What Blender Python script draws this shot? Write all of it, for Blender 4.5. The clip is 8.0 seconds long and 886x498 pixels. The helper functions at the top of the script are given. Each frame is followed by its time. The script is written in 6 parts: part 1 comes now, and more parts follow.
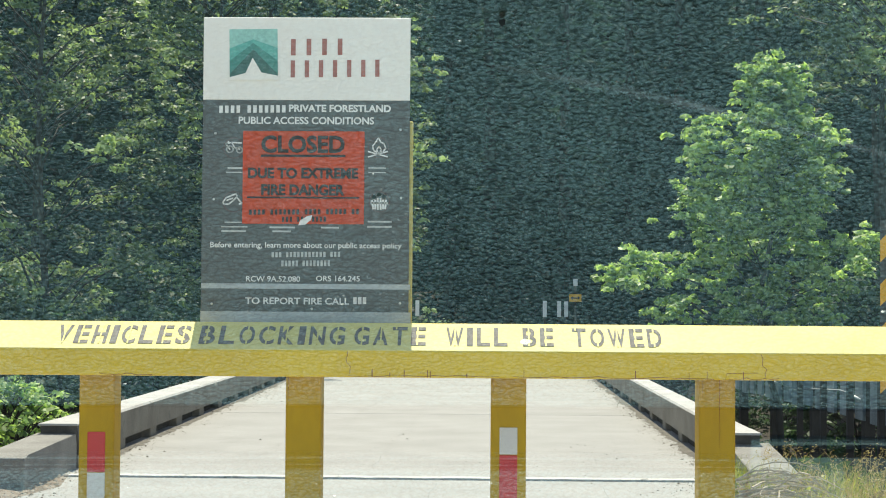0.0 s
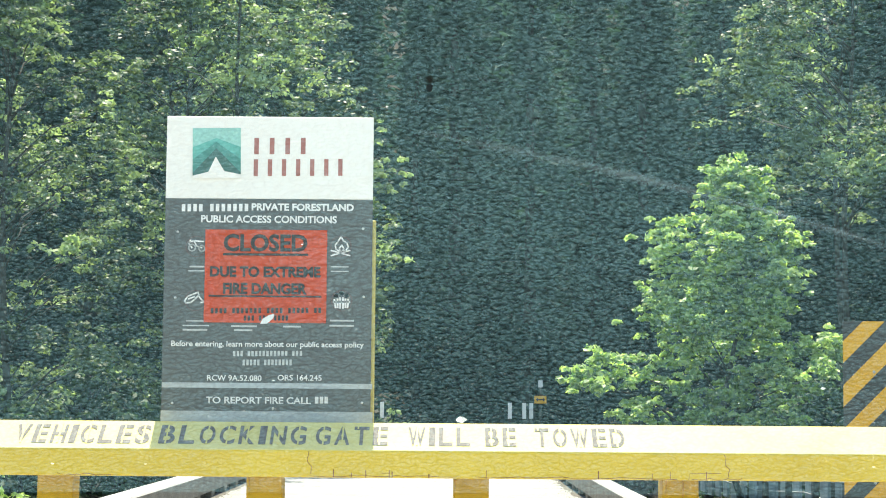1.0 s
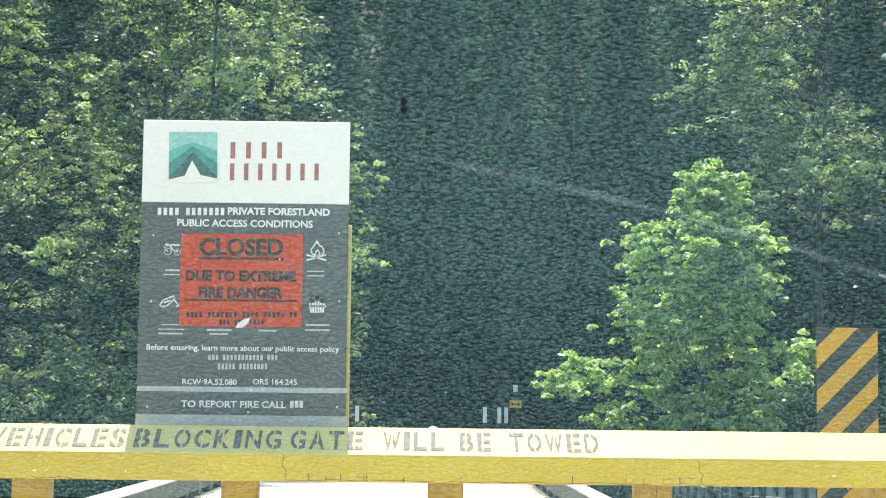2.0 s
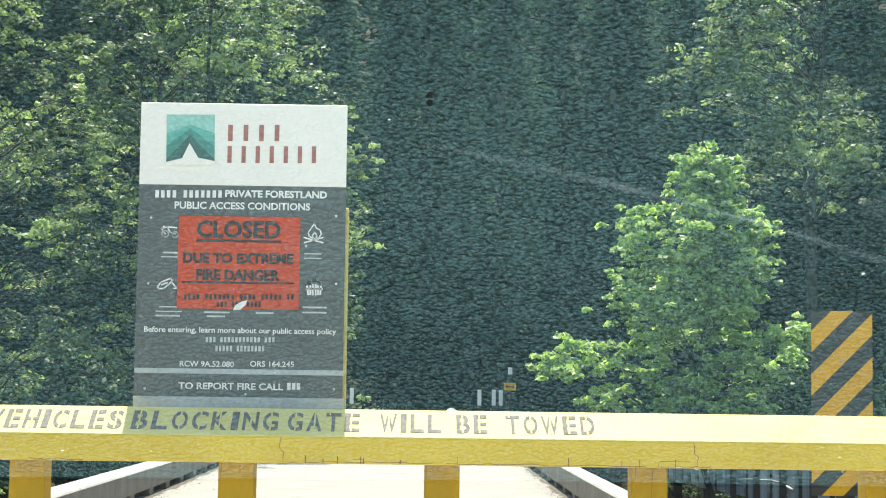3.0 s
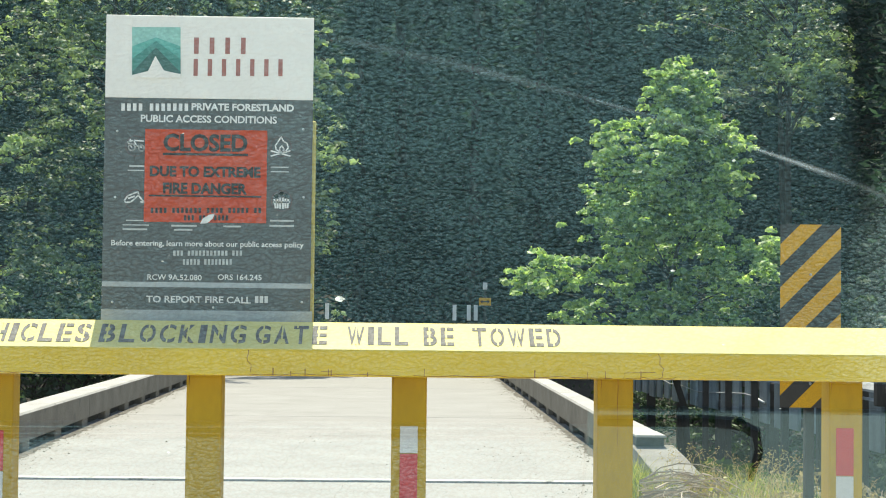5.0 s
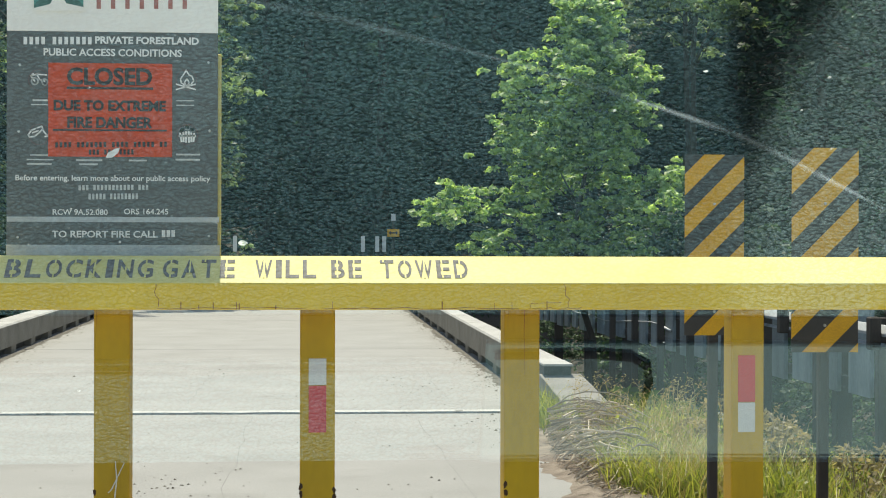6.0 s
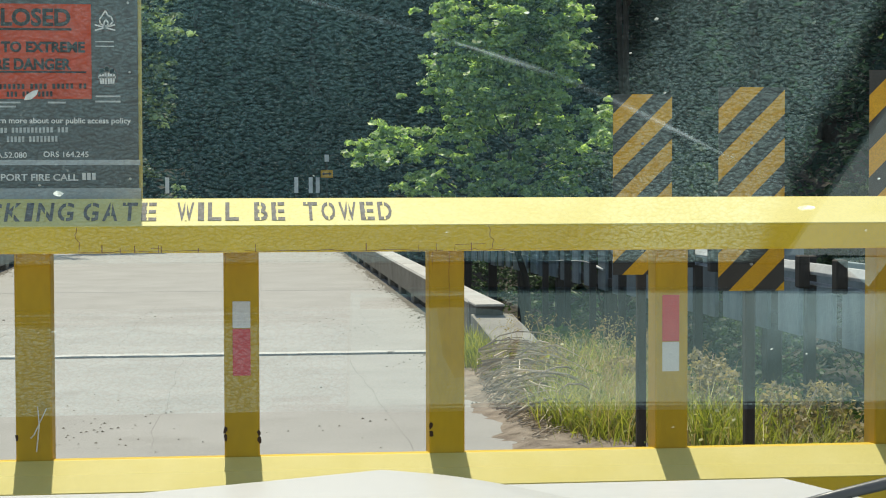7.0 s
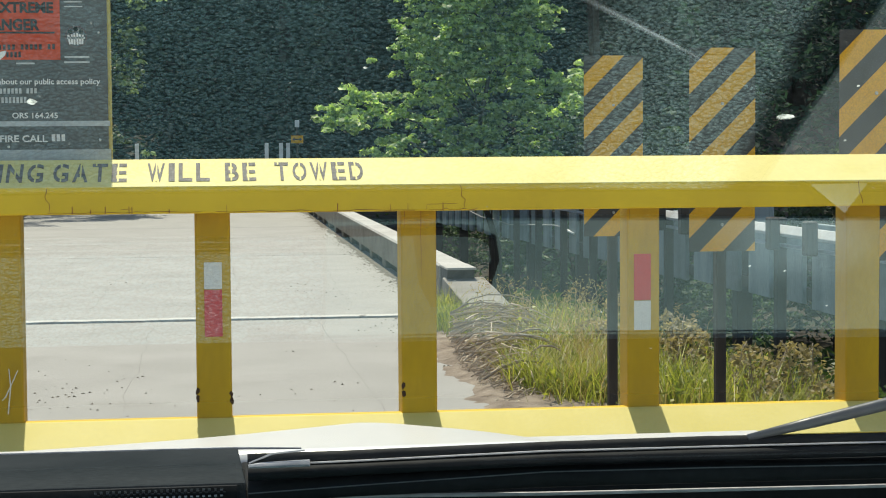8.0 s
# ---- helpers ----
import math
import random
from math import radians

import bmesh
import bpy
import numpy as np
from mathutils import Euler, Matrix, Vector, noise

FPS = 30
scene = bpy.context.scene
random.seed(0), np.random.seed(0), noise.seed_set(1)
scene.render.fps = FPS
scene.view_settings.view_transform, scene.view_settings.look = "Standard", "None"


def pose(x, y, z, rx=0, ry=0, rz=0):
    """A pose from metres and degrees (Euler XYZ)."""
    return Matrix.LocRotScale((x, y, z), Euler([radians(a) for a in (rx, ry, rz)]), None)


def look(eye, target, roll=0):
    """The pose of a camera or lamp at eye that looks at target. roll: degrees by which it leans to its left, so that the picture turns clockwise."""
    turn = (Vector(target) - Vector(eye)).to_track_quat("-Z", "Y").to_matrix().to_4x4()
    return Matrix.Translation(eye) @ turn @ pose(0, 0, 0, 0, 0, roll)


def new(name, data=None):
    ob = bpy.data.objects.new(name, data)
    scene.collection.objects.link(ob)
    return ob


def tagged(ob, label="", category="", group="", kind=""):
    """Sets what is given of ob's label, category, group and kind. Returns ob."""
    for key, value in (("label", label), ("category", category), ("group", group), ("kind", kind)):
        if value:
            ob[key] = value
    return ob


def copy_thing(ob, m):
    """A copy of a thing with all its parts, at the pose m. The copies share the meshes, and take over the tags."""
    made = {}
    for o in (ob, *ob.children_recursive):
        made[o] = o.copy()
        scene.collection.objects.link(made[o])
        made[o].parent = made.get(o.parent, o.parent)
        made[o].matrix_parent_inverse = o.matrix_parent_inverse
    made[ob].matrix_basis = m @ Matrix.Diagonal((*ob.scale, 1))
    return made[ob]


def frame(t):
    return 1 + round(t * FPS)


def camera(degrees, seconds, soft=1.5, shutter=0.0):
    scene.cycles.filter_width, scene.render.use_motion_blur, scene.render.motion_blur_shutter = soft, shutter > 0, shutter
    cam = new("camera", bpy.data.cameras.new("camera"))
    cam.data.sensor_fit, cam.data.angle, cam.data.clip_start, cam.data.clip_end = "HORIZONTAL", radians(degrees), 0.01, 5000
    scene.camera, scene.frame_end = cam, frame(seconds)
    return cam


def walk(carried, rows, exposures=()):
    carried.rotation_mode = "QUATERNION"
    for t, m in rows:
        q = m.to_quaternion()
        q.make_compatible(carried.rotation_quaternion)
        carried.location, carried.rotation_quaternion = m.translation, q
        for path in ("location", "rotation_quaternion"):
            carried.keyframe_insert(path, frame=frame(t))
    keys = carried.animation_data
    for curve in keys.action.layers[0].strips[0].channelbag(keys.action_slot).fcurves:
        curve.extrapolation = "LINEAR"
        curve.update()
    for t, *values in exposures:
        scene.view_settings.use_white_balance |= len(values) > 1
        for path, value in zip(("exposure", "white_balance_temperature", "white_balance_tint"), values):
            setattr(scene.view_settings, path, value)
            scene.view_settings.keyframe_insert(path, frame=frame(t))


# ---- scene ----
# one lens for the whole clip; the phone is held behind a windscreen and mostly turns
cam = camera(27.8, 8.0, soft=1.05)
PATH = [
    (0, (-0.0414, -5.1290, 1.4244), (-0.0799, -3.1304, 1.4893), 0.41),
    (0.1, (-0.0416, -5.1284, 1.4229), (-0.0781, -3.1309, 1.5159), 0.40),
    (0.2, (-0.0407, -5.1270, 1.4214), (-0.0736, -3.1306, 1.5378), 0.40),
    (0.3, (-0.0410, -5.1265, 1.4199), (-0.0643, -3.1313, 1.5557), 0.39),
    (0.4, (-0.0402, -5.1249, 1.4184), (-0.0550, -3.1305, 1.5672), 0.37),
    (0.5, (-0.0404, -5.1244, 1.4169), (-0.0477, -3.1307, 1.5754), 0.37),
    (0.6, (-0.0386, -5.1237, 1.4169), (-0.0449, -3.1310, 1.5874), 0.39),
    (0.7, (-0.0378, -5.1230, 1.4169), (-0.0406, -3.1309, 1.5944), 0.41),
    (0.8, (-0.0360, -5.1223, 1.4180), (-0.0389, -3.1303, 1.5968), 0.43),
    (0.9, (-0.0351, -5.1217, 1.4179), (-0.0360, -3.1298, 1.5970), 0.45),
    (1, (-0.0333, -5.1209, 1.4179), (-0.0339, -3.1289, 1.5962), 0.47),
    (1.1, (-0.0324, -5.1228, 1.4185), (-0.0305, -3.1309, 1.5979), 0.49),
    (1.2, (-0.0315, -5.1246, 1.4190), (-0.0270, -3.1328, 1.6000), 0.52),
    (1.3, (-0.0315, -5.1254, 1.4186), (-0.0228, -3.1338, 1.6010), 0.54),
    (1.4, (-0.0308, -5.1271, 1.4191), (-0.0172, -3.1355, 1.6021), 0.57),
    (1.5, (-0.0298, -5.1290, 1.4196), (-0.0123, -3.1375, 1.6025), 0.59),
    (1.6, (-0.0303, -5.1308, 1.4200), (-0.0091, -3.1394, 1.6044), 0.61),
    (1.7, (-0.0308, -5.1316, 1.4193), (-0.0077, -3.1404, 1.6050), 0.63),
    (2.8, (-0.0384, -5.1459, 1.4197), (-0.0087, -3.1535, 1.5906), 0.74),
    (2.9, (-0.0389, -5.1467, 1.4189), (-0.0086, -3.1542, 1.5889), 0.76),
    (3, (-0.0395, -5.1485, 1.4193), (-0.0070, -3.1555, 1.5830), 0.78),
    (3.2, (-0.0391, -5.1507, 1.4199), (-0.0076, -3.1575, 1.5811), 0.84),
    (3.5, (-0.0394, -5.1532, 1.4207), (-0.0073, -3.1590, 1.5703), 0.96),
    (3.7, (-0.0412, -5.1547, 1.4203), (-0.0087, -3.1601, 1.5633), 0.96),
    (4, (-0.0429, -5.1562, 1.4203), (-0.0092, -3.1611, 1.5568), 0.98),
    (4.1, (-0.0401, -5.1561, 1.4191), (-0.0067, -3.1610, 1.5545), 0.94),
    (4.2, (-0.0373, -5.1559, 1.4189), (-0.0040, -3.1602, 1.5453), 0.92),
    (5.3, (-0.0059, -5.1556, 1.4101), (0.0750, -3.1577, 1.4523), 0.52),
    (5.4, (-0.0030, -5.1555, 1.4097), (0.0864, -3.1577, 1.4389), 0.49),
    (5.5, (-0.0003, -5.1554, 1.4085), (0.1060, -3.1583, 1.4217), 0.46),
    (5.6, (-0.0028, -5.1601, 1.4102), (0.1393, -3.1651, 1.4019), 0.40),
    (5.7, (-0.0054, -5.1658, 1.4110), (0.1768, -3.1742, 1.3921), 0.33),
    (5.8, (-0.0070, -5.1707, 1.4127), (0.1954, -3.1810, 1.3939), 0.28),
    (5.9, (-0.0096, -5.1764, 1.4134), (0.1850, -3.1859, 1.4016), 0.23),
    (6, (-0.0122, -5.1812, 1.4152), (0.1514, -3.1879, 1.4089), 0.16),
    (6.1, (-0.0101, -5.1785, 1.4160), (0.1398, -3.1841, 1.4150), 0.15),
    (6.2, (-0.0081, -5.1758, 1.4170), (0.1377, -3.1811, 1.4169), 0.15),
    (6.3, (-0.0063, -5.1731, 1.4189), (0.1474, -3.1790, 1.4162), 0.14),
    (6.4, (-0.0042, -5.1704, 1.4198), (0.1686, -3.1779, 1.4160), 0.14),
    (6.5, (-0.0021, -5.1678, 1.4208), (0.1967, -3.1777, 1.4162), 0.13),
    (6.6, (0.0024, -5.1670, 1.4202), (0.2142, -3.1783, 1.4159), 0.08),
    (6.7, (0.0070, -5.1662, 1.4195), (0.2249, -3.1781, 1.4101), 0.03),
    (6.8, (0.0117, -5.1655, 1.4189), (0.2348, -3.1782, 1.3912), -0.04),
    (6.9, (0.0163, -5.1648, 1.4184), (0.2418, -3.1782, 1.3673), -0.10),
    (7, (0.0209, -5.1641, 1.4177), (0.2566, -3.1793, 1.3449), -0.15),
    (7.1, (0.0191, -5.1649, 1.4158), (0.2685, -3.1820, 1.3392), -0.18),
    (7.2, (0.0173, -5.1659, 1.4137), (0.2670, -3.1831, 1.3337), -0.23),
    (7.3, (0.0156, -5.1667, 1.4119), (0.2648, -3.1839, 1.3323), -0.25),
    (7.4, (0.0138, -5.1678, 1.4098), (0.2631, -3.1851, 1.3283), -0.29),
    (7.5, (0.0121, -5.1687, 1.4079), (0.2617, -3.1861, 1.3226), -0.32),
    (7.6, (0.0137, -5.1674, 1.4063), (0.2683, -3.1858, 1.3130), -0.34),
    (7.7, (0.0153, -5.1660, 1.4047), (0.2741, -3.1854, 1.3032), -0.35),
    (7.8, (0.0158, -5.1637, 1.4041), (0.2761, -3.1834, 1.2998), -0.36),
    (7.9, (0.0174, -5.1624, 1.4025), (0.2772, -3.1822, 1.2957), -0.38),
    (8, (0.0190, -5.1611, 1.4009), (0.2864, -3.1822, 1.2896), -0.39),
]
walk(cam, [(t, look(eye, target, roll)) for t, eye, target, roll in PATH],
     exposures=[(0.0, 0.80, 7200, 7), (0.5, 1.28, 7200, 7), (1.0, 1.46, 7200, 7), (1.6, 1.44, 7200, 7), (3.0, 1.25, 7200, 7), (3.5, 1.2, 7200, 7), (5.5, 0.75, 7200, 7), (6.0, 0.60, 7200, 7), (6.5, 0.61, 7200, 7), (6.8, 0.66, 7200, 7), (7.0, 0.42, 7200, 7), (7.5, 0.42, 7200, 7), (8.0, 0.50, 7200, 7)])

# ---- sun and sky ----
SUN_UP, SUN_AZ = radians(64), radians(-2)       # the sun stands ahead, almost in line with the bridge
world = bpy.data.worlds.new("sky")
world.use_nodes = True
scene.world = world
wn = world.node_tree.nodes
sky = wn.new("ShaderNodeTexSky")
sky.sky_type, sky.sun_disc = "NISHITA", False
sky.sun_elevation, sky.sun_rotation = SUN_UP, SUN_AZ
world.node_tree.links.new(sky.outputs[0], wn["Background"].inputs[0])
wn["Background"].inputs[1].default_value = 0.145
sun = new("sun", bpy.data.lights.new("sun", "SUN"))
sun.data.energy, sun.data.angle, sun.data.color = 4.6, radians(0.53), (1.0, 0.955, 0.87)
sun_way = Vector((math.sin(SUN_AZ) * math.cos(SUN_UP), math.cos(SUN_AZ) * math.cos(SUN_UP), math.sin(SUN_UP)))
sun.matrix_world = look(sun_way * 60, (0, 0, 0))


# ---- materials ----
def nodes_of(name):
    m = bpy.data.materials.new(name)
    m.use_nodes = True
    return m, m.node_tree.nodes, m.node_tree.links


def surface(name, c1, c2, scale=6.0, rough=0.6, bump=0.15, grain=60.0, metal=0.0, c3=None, spots=0.62, spot_scale=3.0,
            each=0.0, spec=0.5, stretch=(1, 1, 1), spot_soft=0.06, depth=0.01, speck=1.0, isle=0.0):
    """A two-scale surface: c1 and c2 mixed by broad noise, fine grain, and spots of c3 for rust, dirt or wear."""
    m, n, k = nodes_of(name)
    b = n["Principled BSDF"]
    co = n.new("ShaderNodeTexCoord")
    mp = n.new("ShaderNodeMapping")
    mp.inputs["Scale"].default_value = stretch
    k.new(co.outputs["Object"], mp.inputs[0])
    broad = n.new("ShaderNodeTexNoise")
    broad.inputs["Scale"].default_value, broad.inputs["Detail"].default_value = scale, 6
    fine = n.new("ShaderNodeTexNoise")
    fine.inputs["Scale"].default_value, fine.inputs["Detail"].default_value = grain, 4
    for t in (broad, fine):
        k.new(mp.outputs[0], t.inputs["Vector"])
    mix = n.new("ShaderNodeMix")
    mix.data_type = "RGBA"
    ramp = n.new("ShaderNodeMapRange")
    ramp.inputs[1].default_value, ramp.inputs[2].default_value = 0.32, 0.68
    k.new(broad.outputs[0], ramp.inputs[0])
    k.new(ramp.outputs[0], mix.inputs[0])
    mix.inputs[6].default_value, mix.inputs[7].default_value = (*c1, 1), (*c2, 1)
    out = mix.outputs[2]
    g = n.new("ShaderNodeMapRange")
    g.inputs[1].default_value, g.inputs[2].default_value, g.inputs[3].default_value, g.inputs[4].default_value = 0.25, 0.75, 1 - 0.18 * speck, 1 + 0.15 * speck
    k.new(fine.outputs[0], g.inputs[0])
    mul = n.new("ShaderNodeMix")
    mul.data_type, mul.blend_type = "RGBA", "MULTIPLY"
    mul.inputs[0].default_value = 1
    k.new(out, mul.inputs[6])
    k.new(g.outputs[0], mul.inputs[7])
    out = mul.outputs[2]
    if c3:
        sp = n.new("ShaderNodeTexNoise")
        sp.inputs["Scale"].default_value, sp.inputs["Detail"].default_value, sp.inputs["Roughness"].default_value = spot_scale, 9, 0.65
        k.new(mp.outputs[0], sp.inputs["Vector"])
        r = n.new("ShaderNodeMapRange")
        r.inputs[1].default_value, r.inputs[2].default_value = spots, spots + spot_soft
        k.new(sp.outputs[0], r.inputs[0])
        m3 = n.new("ShaderNodeMix")
        m3.data_type = "RGBA"
        k.new(r.outputs[0], m3.inputs[0])
        k.new(out, m3.inputs[6])
        m3.inputs[7].default_value = (*c3, 1)
        out = m3.outputs[2]
    if each:
        info = n.new("ShaderNodeObjectInfo")
        r = n.new("ShaderNodeMapRange")
        r.inputs[3].default_value, r.inputs[4].default_value = 1 - each, 1 + each
        k.new(info.outputs["Random"], r.inputs[0])
        m4 = n.new("ShaderNodeMix")
        m4.data_type, m4.blend_type = "RGBA", "MULTIPLY"
        m4.inputs[0].default_value = 1
        k.new(out, m4.inputs[6])
        k.new(r.outputs[0], m4.inputs[7])
        out = m4.outputs[2]
    if isle:
        geo = n.new("ShaderNodeNewGeometry")
        r = n.new("ShaderNodeMapRange")
        r.inputs[3].default_value, r.inputs[4].default_value = 1 - isle, 1 + isle
        k.new(geo.outputs["Random Per Island"], r.inputs[0])
        m5 = n.new("ShaderNodeMix")
        m5.data_type, m5.blend_type = "RGBA", "MULTIPLY"
        m5.inputs[0].default_value = 1
        k.new(out, m5.inputs[6])
        k.new(r.outputs[0], m5.inputs[7])
        out = m5.outputs[2]
    k.new(out, b.inputs["Base Color"])
    b.inputs["Roughness"].default_value, b.inputs["Metallic"].default_value = rough, metal
    b.inputs["Specular IOR Level"].default_value = spec
    bp = n.new("ShaderNodeBump")
    bp.inputs["Strength"].default_value, bp.inputs["Distance"].default_value = bump, depth
    k.new(fine.outputs[0], bp.inputs["Height"])
    k.new(bp.outputs[0], b.inputs["Normal"])
    return m


def leafage(name, c1, c2, glow, rough=0.5, bough=0.0, bough_scale=1.2, spec=0.5):
    """Leaves that let light through; each leaf differs a little, and whole boughs are darkened or brightened by noise.
    """
    m, n, k = nodes_of(name)
    b = n["Principled BSDF"]
    geo = n.new("ShaderNodeNewGeometry")
    mix = n.new("ShaderNodeMix")
    mix.data_type = "RGBA"
    mix.inputs[6].default_value, mix.inputs[7].default_value = (*c1, 1), (*c2, 1)
    share_of = geo.outputs["Random Per Island"]
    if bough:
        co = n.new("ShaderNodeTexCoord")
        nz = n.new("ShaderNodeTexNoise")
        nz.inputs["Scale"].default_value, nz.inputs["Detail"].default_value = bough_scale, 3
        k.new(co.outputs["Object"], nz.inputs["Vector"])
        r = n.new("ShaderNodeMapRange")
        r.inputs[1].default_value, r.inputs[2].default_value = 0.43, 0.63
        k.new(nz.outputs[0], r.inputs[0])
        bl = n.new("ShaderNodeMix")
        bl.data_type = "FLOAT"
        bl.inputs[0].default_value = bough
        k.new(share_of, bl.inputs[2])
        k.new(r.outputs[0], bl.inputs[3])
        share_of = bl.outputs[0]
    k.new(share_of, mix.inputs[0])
    k.new(mix.outputs[2], b.inputs["Base Color"])
    b.inputs["Roughness"].default_value = rough
    b.inputs["Specular IOR Level"].default_value = spec
    tr = n.new("ShaderNodeBsdfTranslucent")
    gm = n.new("ShaderNodeMix")
    gm.data_type, gm.blend_type = "RGBA", "MULTIPLY"
    gm.inputs[0].default_value = 1
    k.new(mix.outputs[2], gm.inputs[6])
    gm.inputs[7].default_value = (*glow, 1)
    k.new(gm.outputs[2], tr.inputs[0])
    add = n.new("ShaderNodeMixShader")
    add.inputs[0].default_value = 0.45
    k.new(b.outputs[0], add.inputs[1])
    k.new(tr.outputs[0], add.inputs[2])
    k.new(add.outputs[0], n["Material Output"].inputs[0])
    return m


def windscreen_glass(name):
    """Clear pane that mirrors what lies below it more strongly at a slant."""
    m, n, k = nodes_of(name)
    n.remove(n["Principled BSDF"])
    tp = n.new("ShaderNodeBsdfTransparent")
    tp.inputs[0].default_value = (0.93, 0.97, 0.955, 1)
    gl = n.new("ShaderNodeBsdfGlossy")
    gl.inputs["Roughness"].default_value = 0.0
    fr = n.new("ShaderNodeFresnel")
    fr.inputs[0].default_value = 1.52
    mu = n.new("ShaderNodeMath")
    mu.operation = "MULTIPLY"
    mu.inputs[1].default_value = 1.8
    k.new(fr.outputs[0], mu.inputs[0])
    mx = n.new("ShaderNodeMixShader")
    k.new(mu.outputs[0], mx.inputs[0])
    k.new(tp.outputs[0], mx.inputs[1])
    k.new(gl.outputs[0], mx.inputs[2])
    k.new(mx.outputs[0], n["Material Output"].inputs[0])
    return m


def film(name, color, cover, scale=40.0):
    """Thin dried dirt on glass: covers only in part, broken up by noise."""
    m, n, k = nodes_of(name)
    n.remove(n["Principled BSDF"])
    tp = n.new("ShaderNodeBsdfTransparent")
    df = n.new("ShaderNodeBsdfTranslucent")
    df.inputs[0].default_value = (*color, 1)
    co = n.new("ShaderNodeTexCoord")
    nz = n.new("ShaderNodeTexNoise")
    nz.inputs["Scale"].default_value, nz.inputs["Detail"].default_value = scale, 6
    k.new(co.outputs["Object"], nz.inputs["Vector"])
    r = n.new("ShaderNodeMapRange")
    r.inputs[1].default_value, r.inputs[2].default_value, r.inputs[4].default_value = 0.35, 0.75, cover
    k.new(nz.outputs[0], r.inputs[0])
    mx = n.new("ShaderNodeMixShader")
    k.new(r.outputs[0], mx.inputs[0])
    k.new(tp.outputs[0], mx.inputs[1])
    k.new(df.outputs[0], mx.inputs[2])
    k.new(mx.outputs[0], n["Material Output"].inputs[0])
    return m


def leather(name, c1, c2, scale=590.0, rough=0.3):
    """Moulded grain of a dashboard: rounded pebbles under two millimetres wide with dark creases between."""
    m, n, k = nodes_of(name)
    b = n["Principled BSDF"]
    co = n.new("ShaderNodeTexCoord")
    mp = n.new("ShaderNodeMapping")
    mp.inputs["Scale"].default_value = (0.85, 1.35, 1)
    k.new(co.outputs["Object"], mp.inputs[0])
    warp = n.new("ShaderNodeTexNoise")
    warp.inputs["Scale"].default_value = 190
    k.new(mp.outputs[0], warp.inputs["Vector"])
    ad = n.new("ShaderNodeMix")
    ad.data_type, ad.blend_type = "RGBA", "LINEAR_LIGHT"
    ad.inputs[0].default_value = 0.0016
    k.new(mp.outputs[0], ad.inputs[6])
    k.new(warp.outputs[1], ad.inputs[7])
    v = n.new("ShaderNodeTexVoronoi")
    v.inputs["Scale"].default_value = scale
    k.new(ad.outputs[2], v.inputs["Vector"])
    sq = n.new("ShaderNodeMath")
    sq.operation = "MULTIPLY"
    k.new(v.outputs["Distance"], sq.inputs[0])
    k.new(v.outputs["Distance"], sq.inputs[1])
    nz = n.new("ShaderNodeTexNoise")
    nz.inputs["Scale"].default_value, nz.inputs["Detail"].default_value = 14, 6
    k.new(co.outputs["Object"], nz.inputs["Vector"])
    mix = n.new("ShaderNodeMix")
    mix.data_type = "RGBA"
    mix.inputs[6].default_value, mix.inputs[7].default_value = (*c1, 1), (*c2, 1)
    k.new(nz.outputs[0], mix.inputs[0])
    # tops lightened and creases darkened in the colour, painting the grain's shading
    gr = n.new("ShaderNodeMapRange")
    gr.inputs[1].default_value, gr.inputs[2].default_value, gr.inputs[3].default_value, gr.inputs[4].default_value = 0.0, 0.45, 1.2, 0.5
    k.new(sq.outputs[0], gr.inputs[0])
    mg = n.new("ShaderNodeMix")
    mg.data_type, mg.blend_type = "RGBA", "MULTIPLY"
    mg.inputs[0].default_value = 1
    k.new(mix.outputs[2], mg.inputs[6])
    k.new(gr.outputs[0], mg.inputs[7])
    k.new(mg.outputs[2], b.inputs["Base Color"])
    b.inputs["Roughness"].default_value = rough
    b.inputs["Specular IOR Level"].default_value = 0.45
    bp = n.new("ShaderNodeBump")
    bp.inputs["Strength"].default_value, bp.inputs["Distance"].default_value = 1.0, 0.0013
    bp.invert = True
    k.new(sq.outputs[0], bp.inputs["Height"])
    k.new(bp.outputs[0], b.inputs["Normal"])
    return m


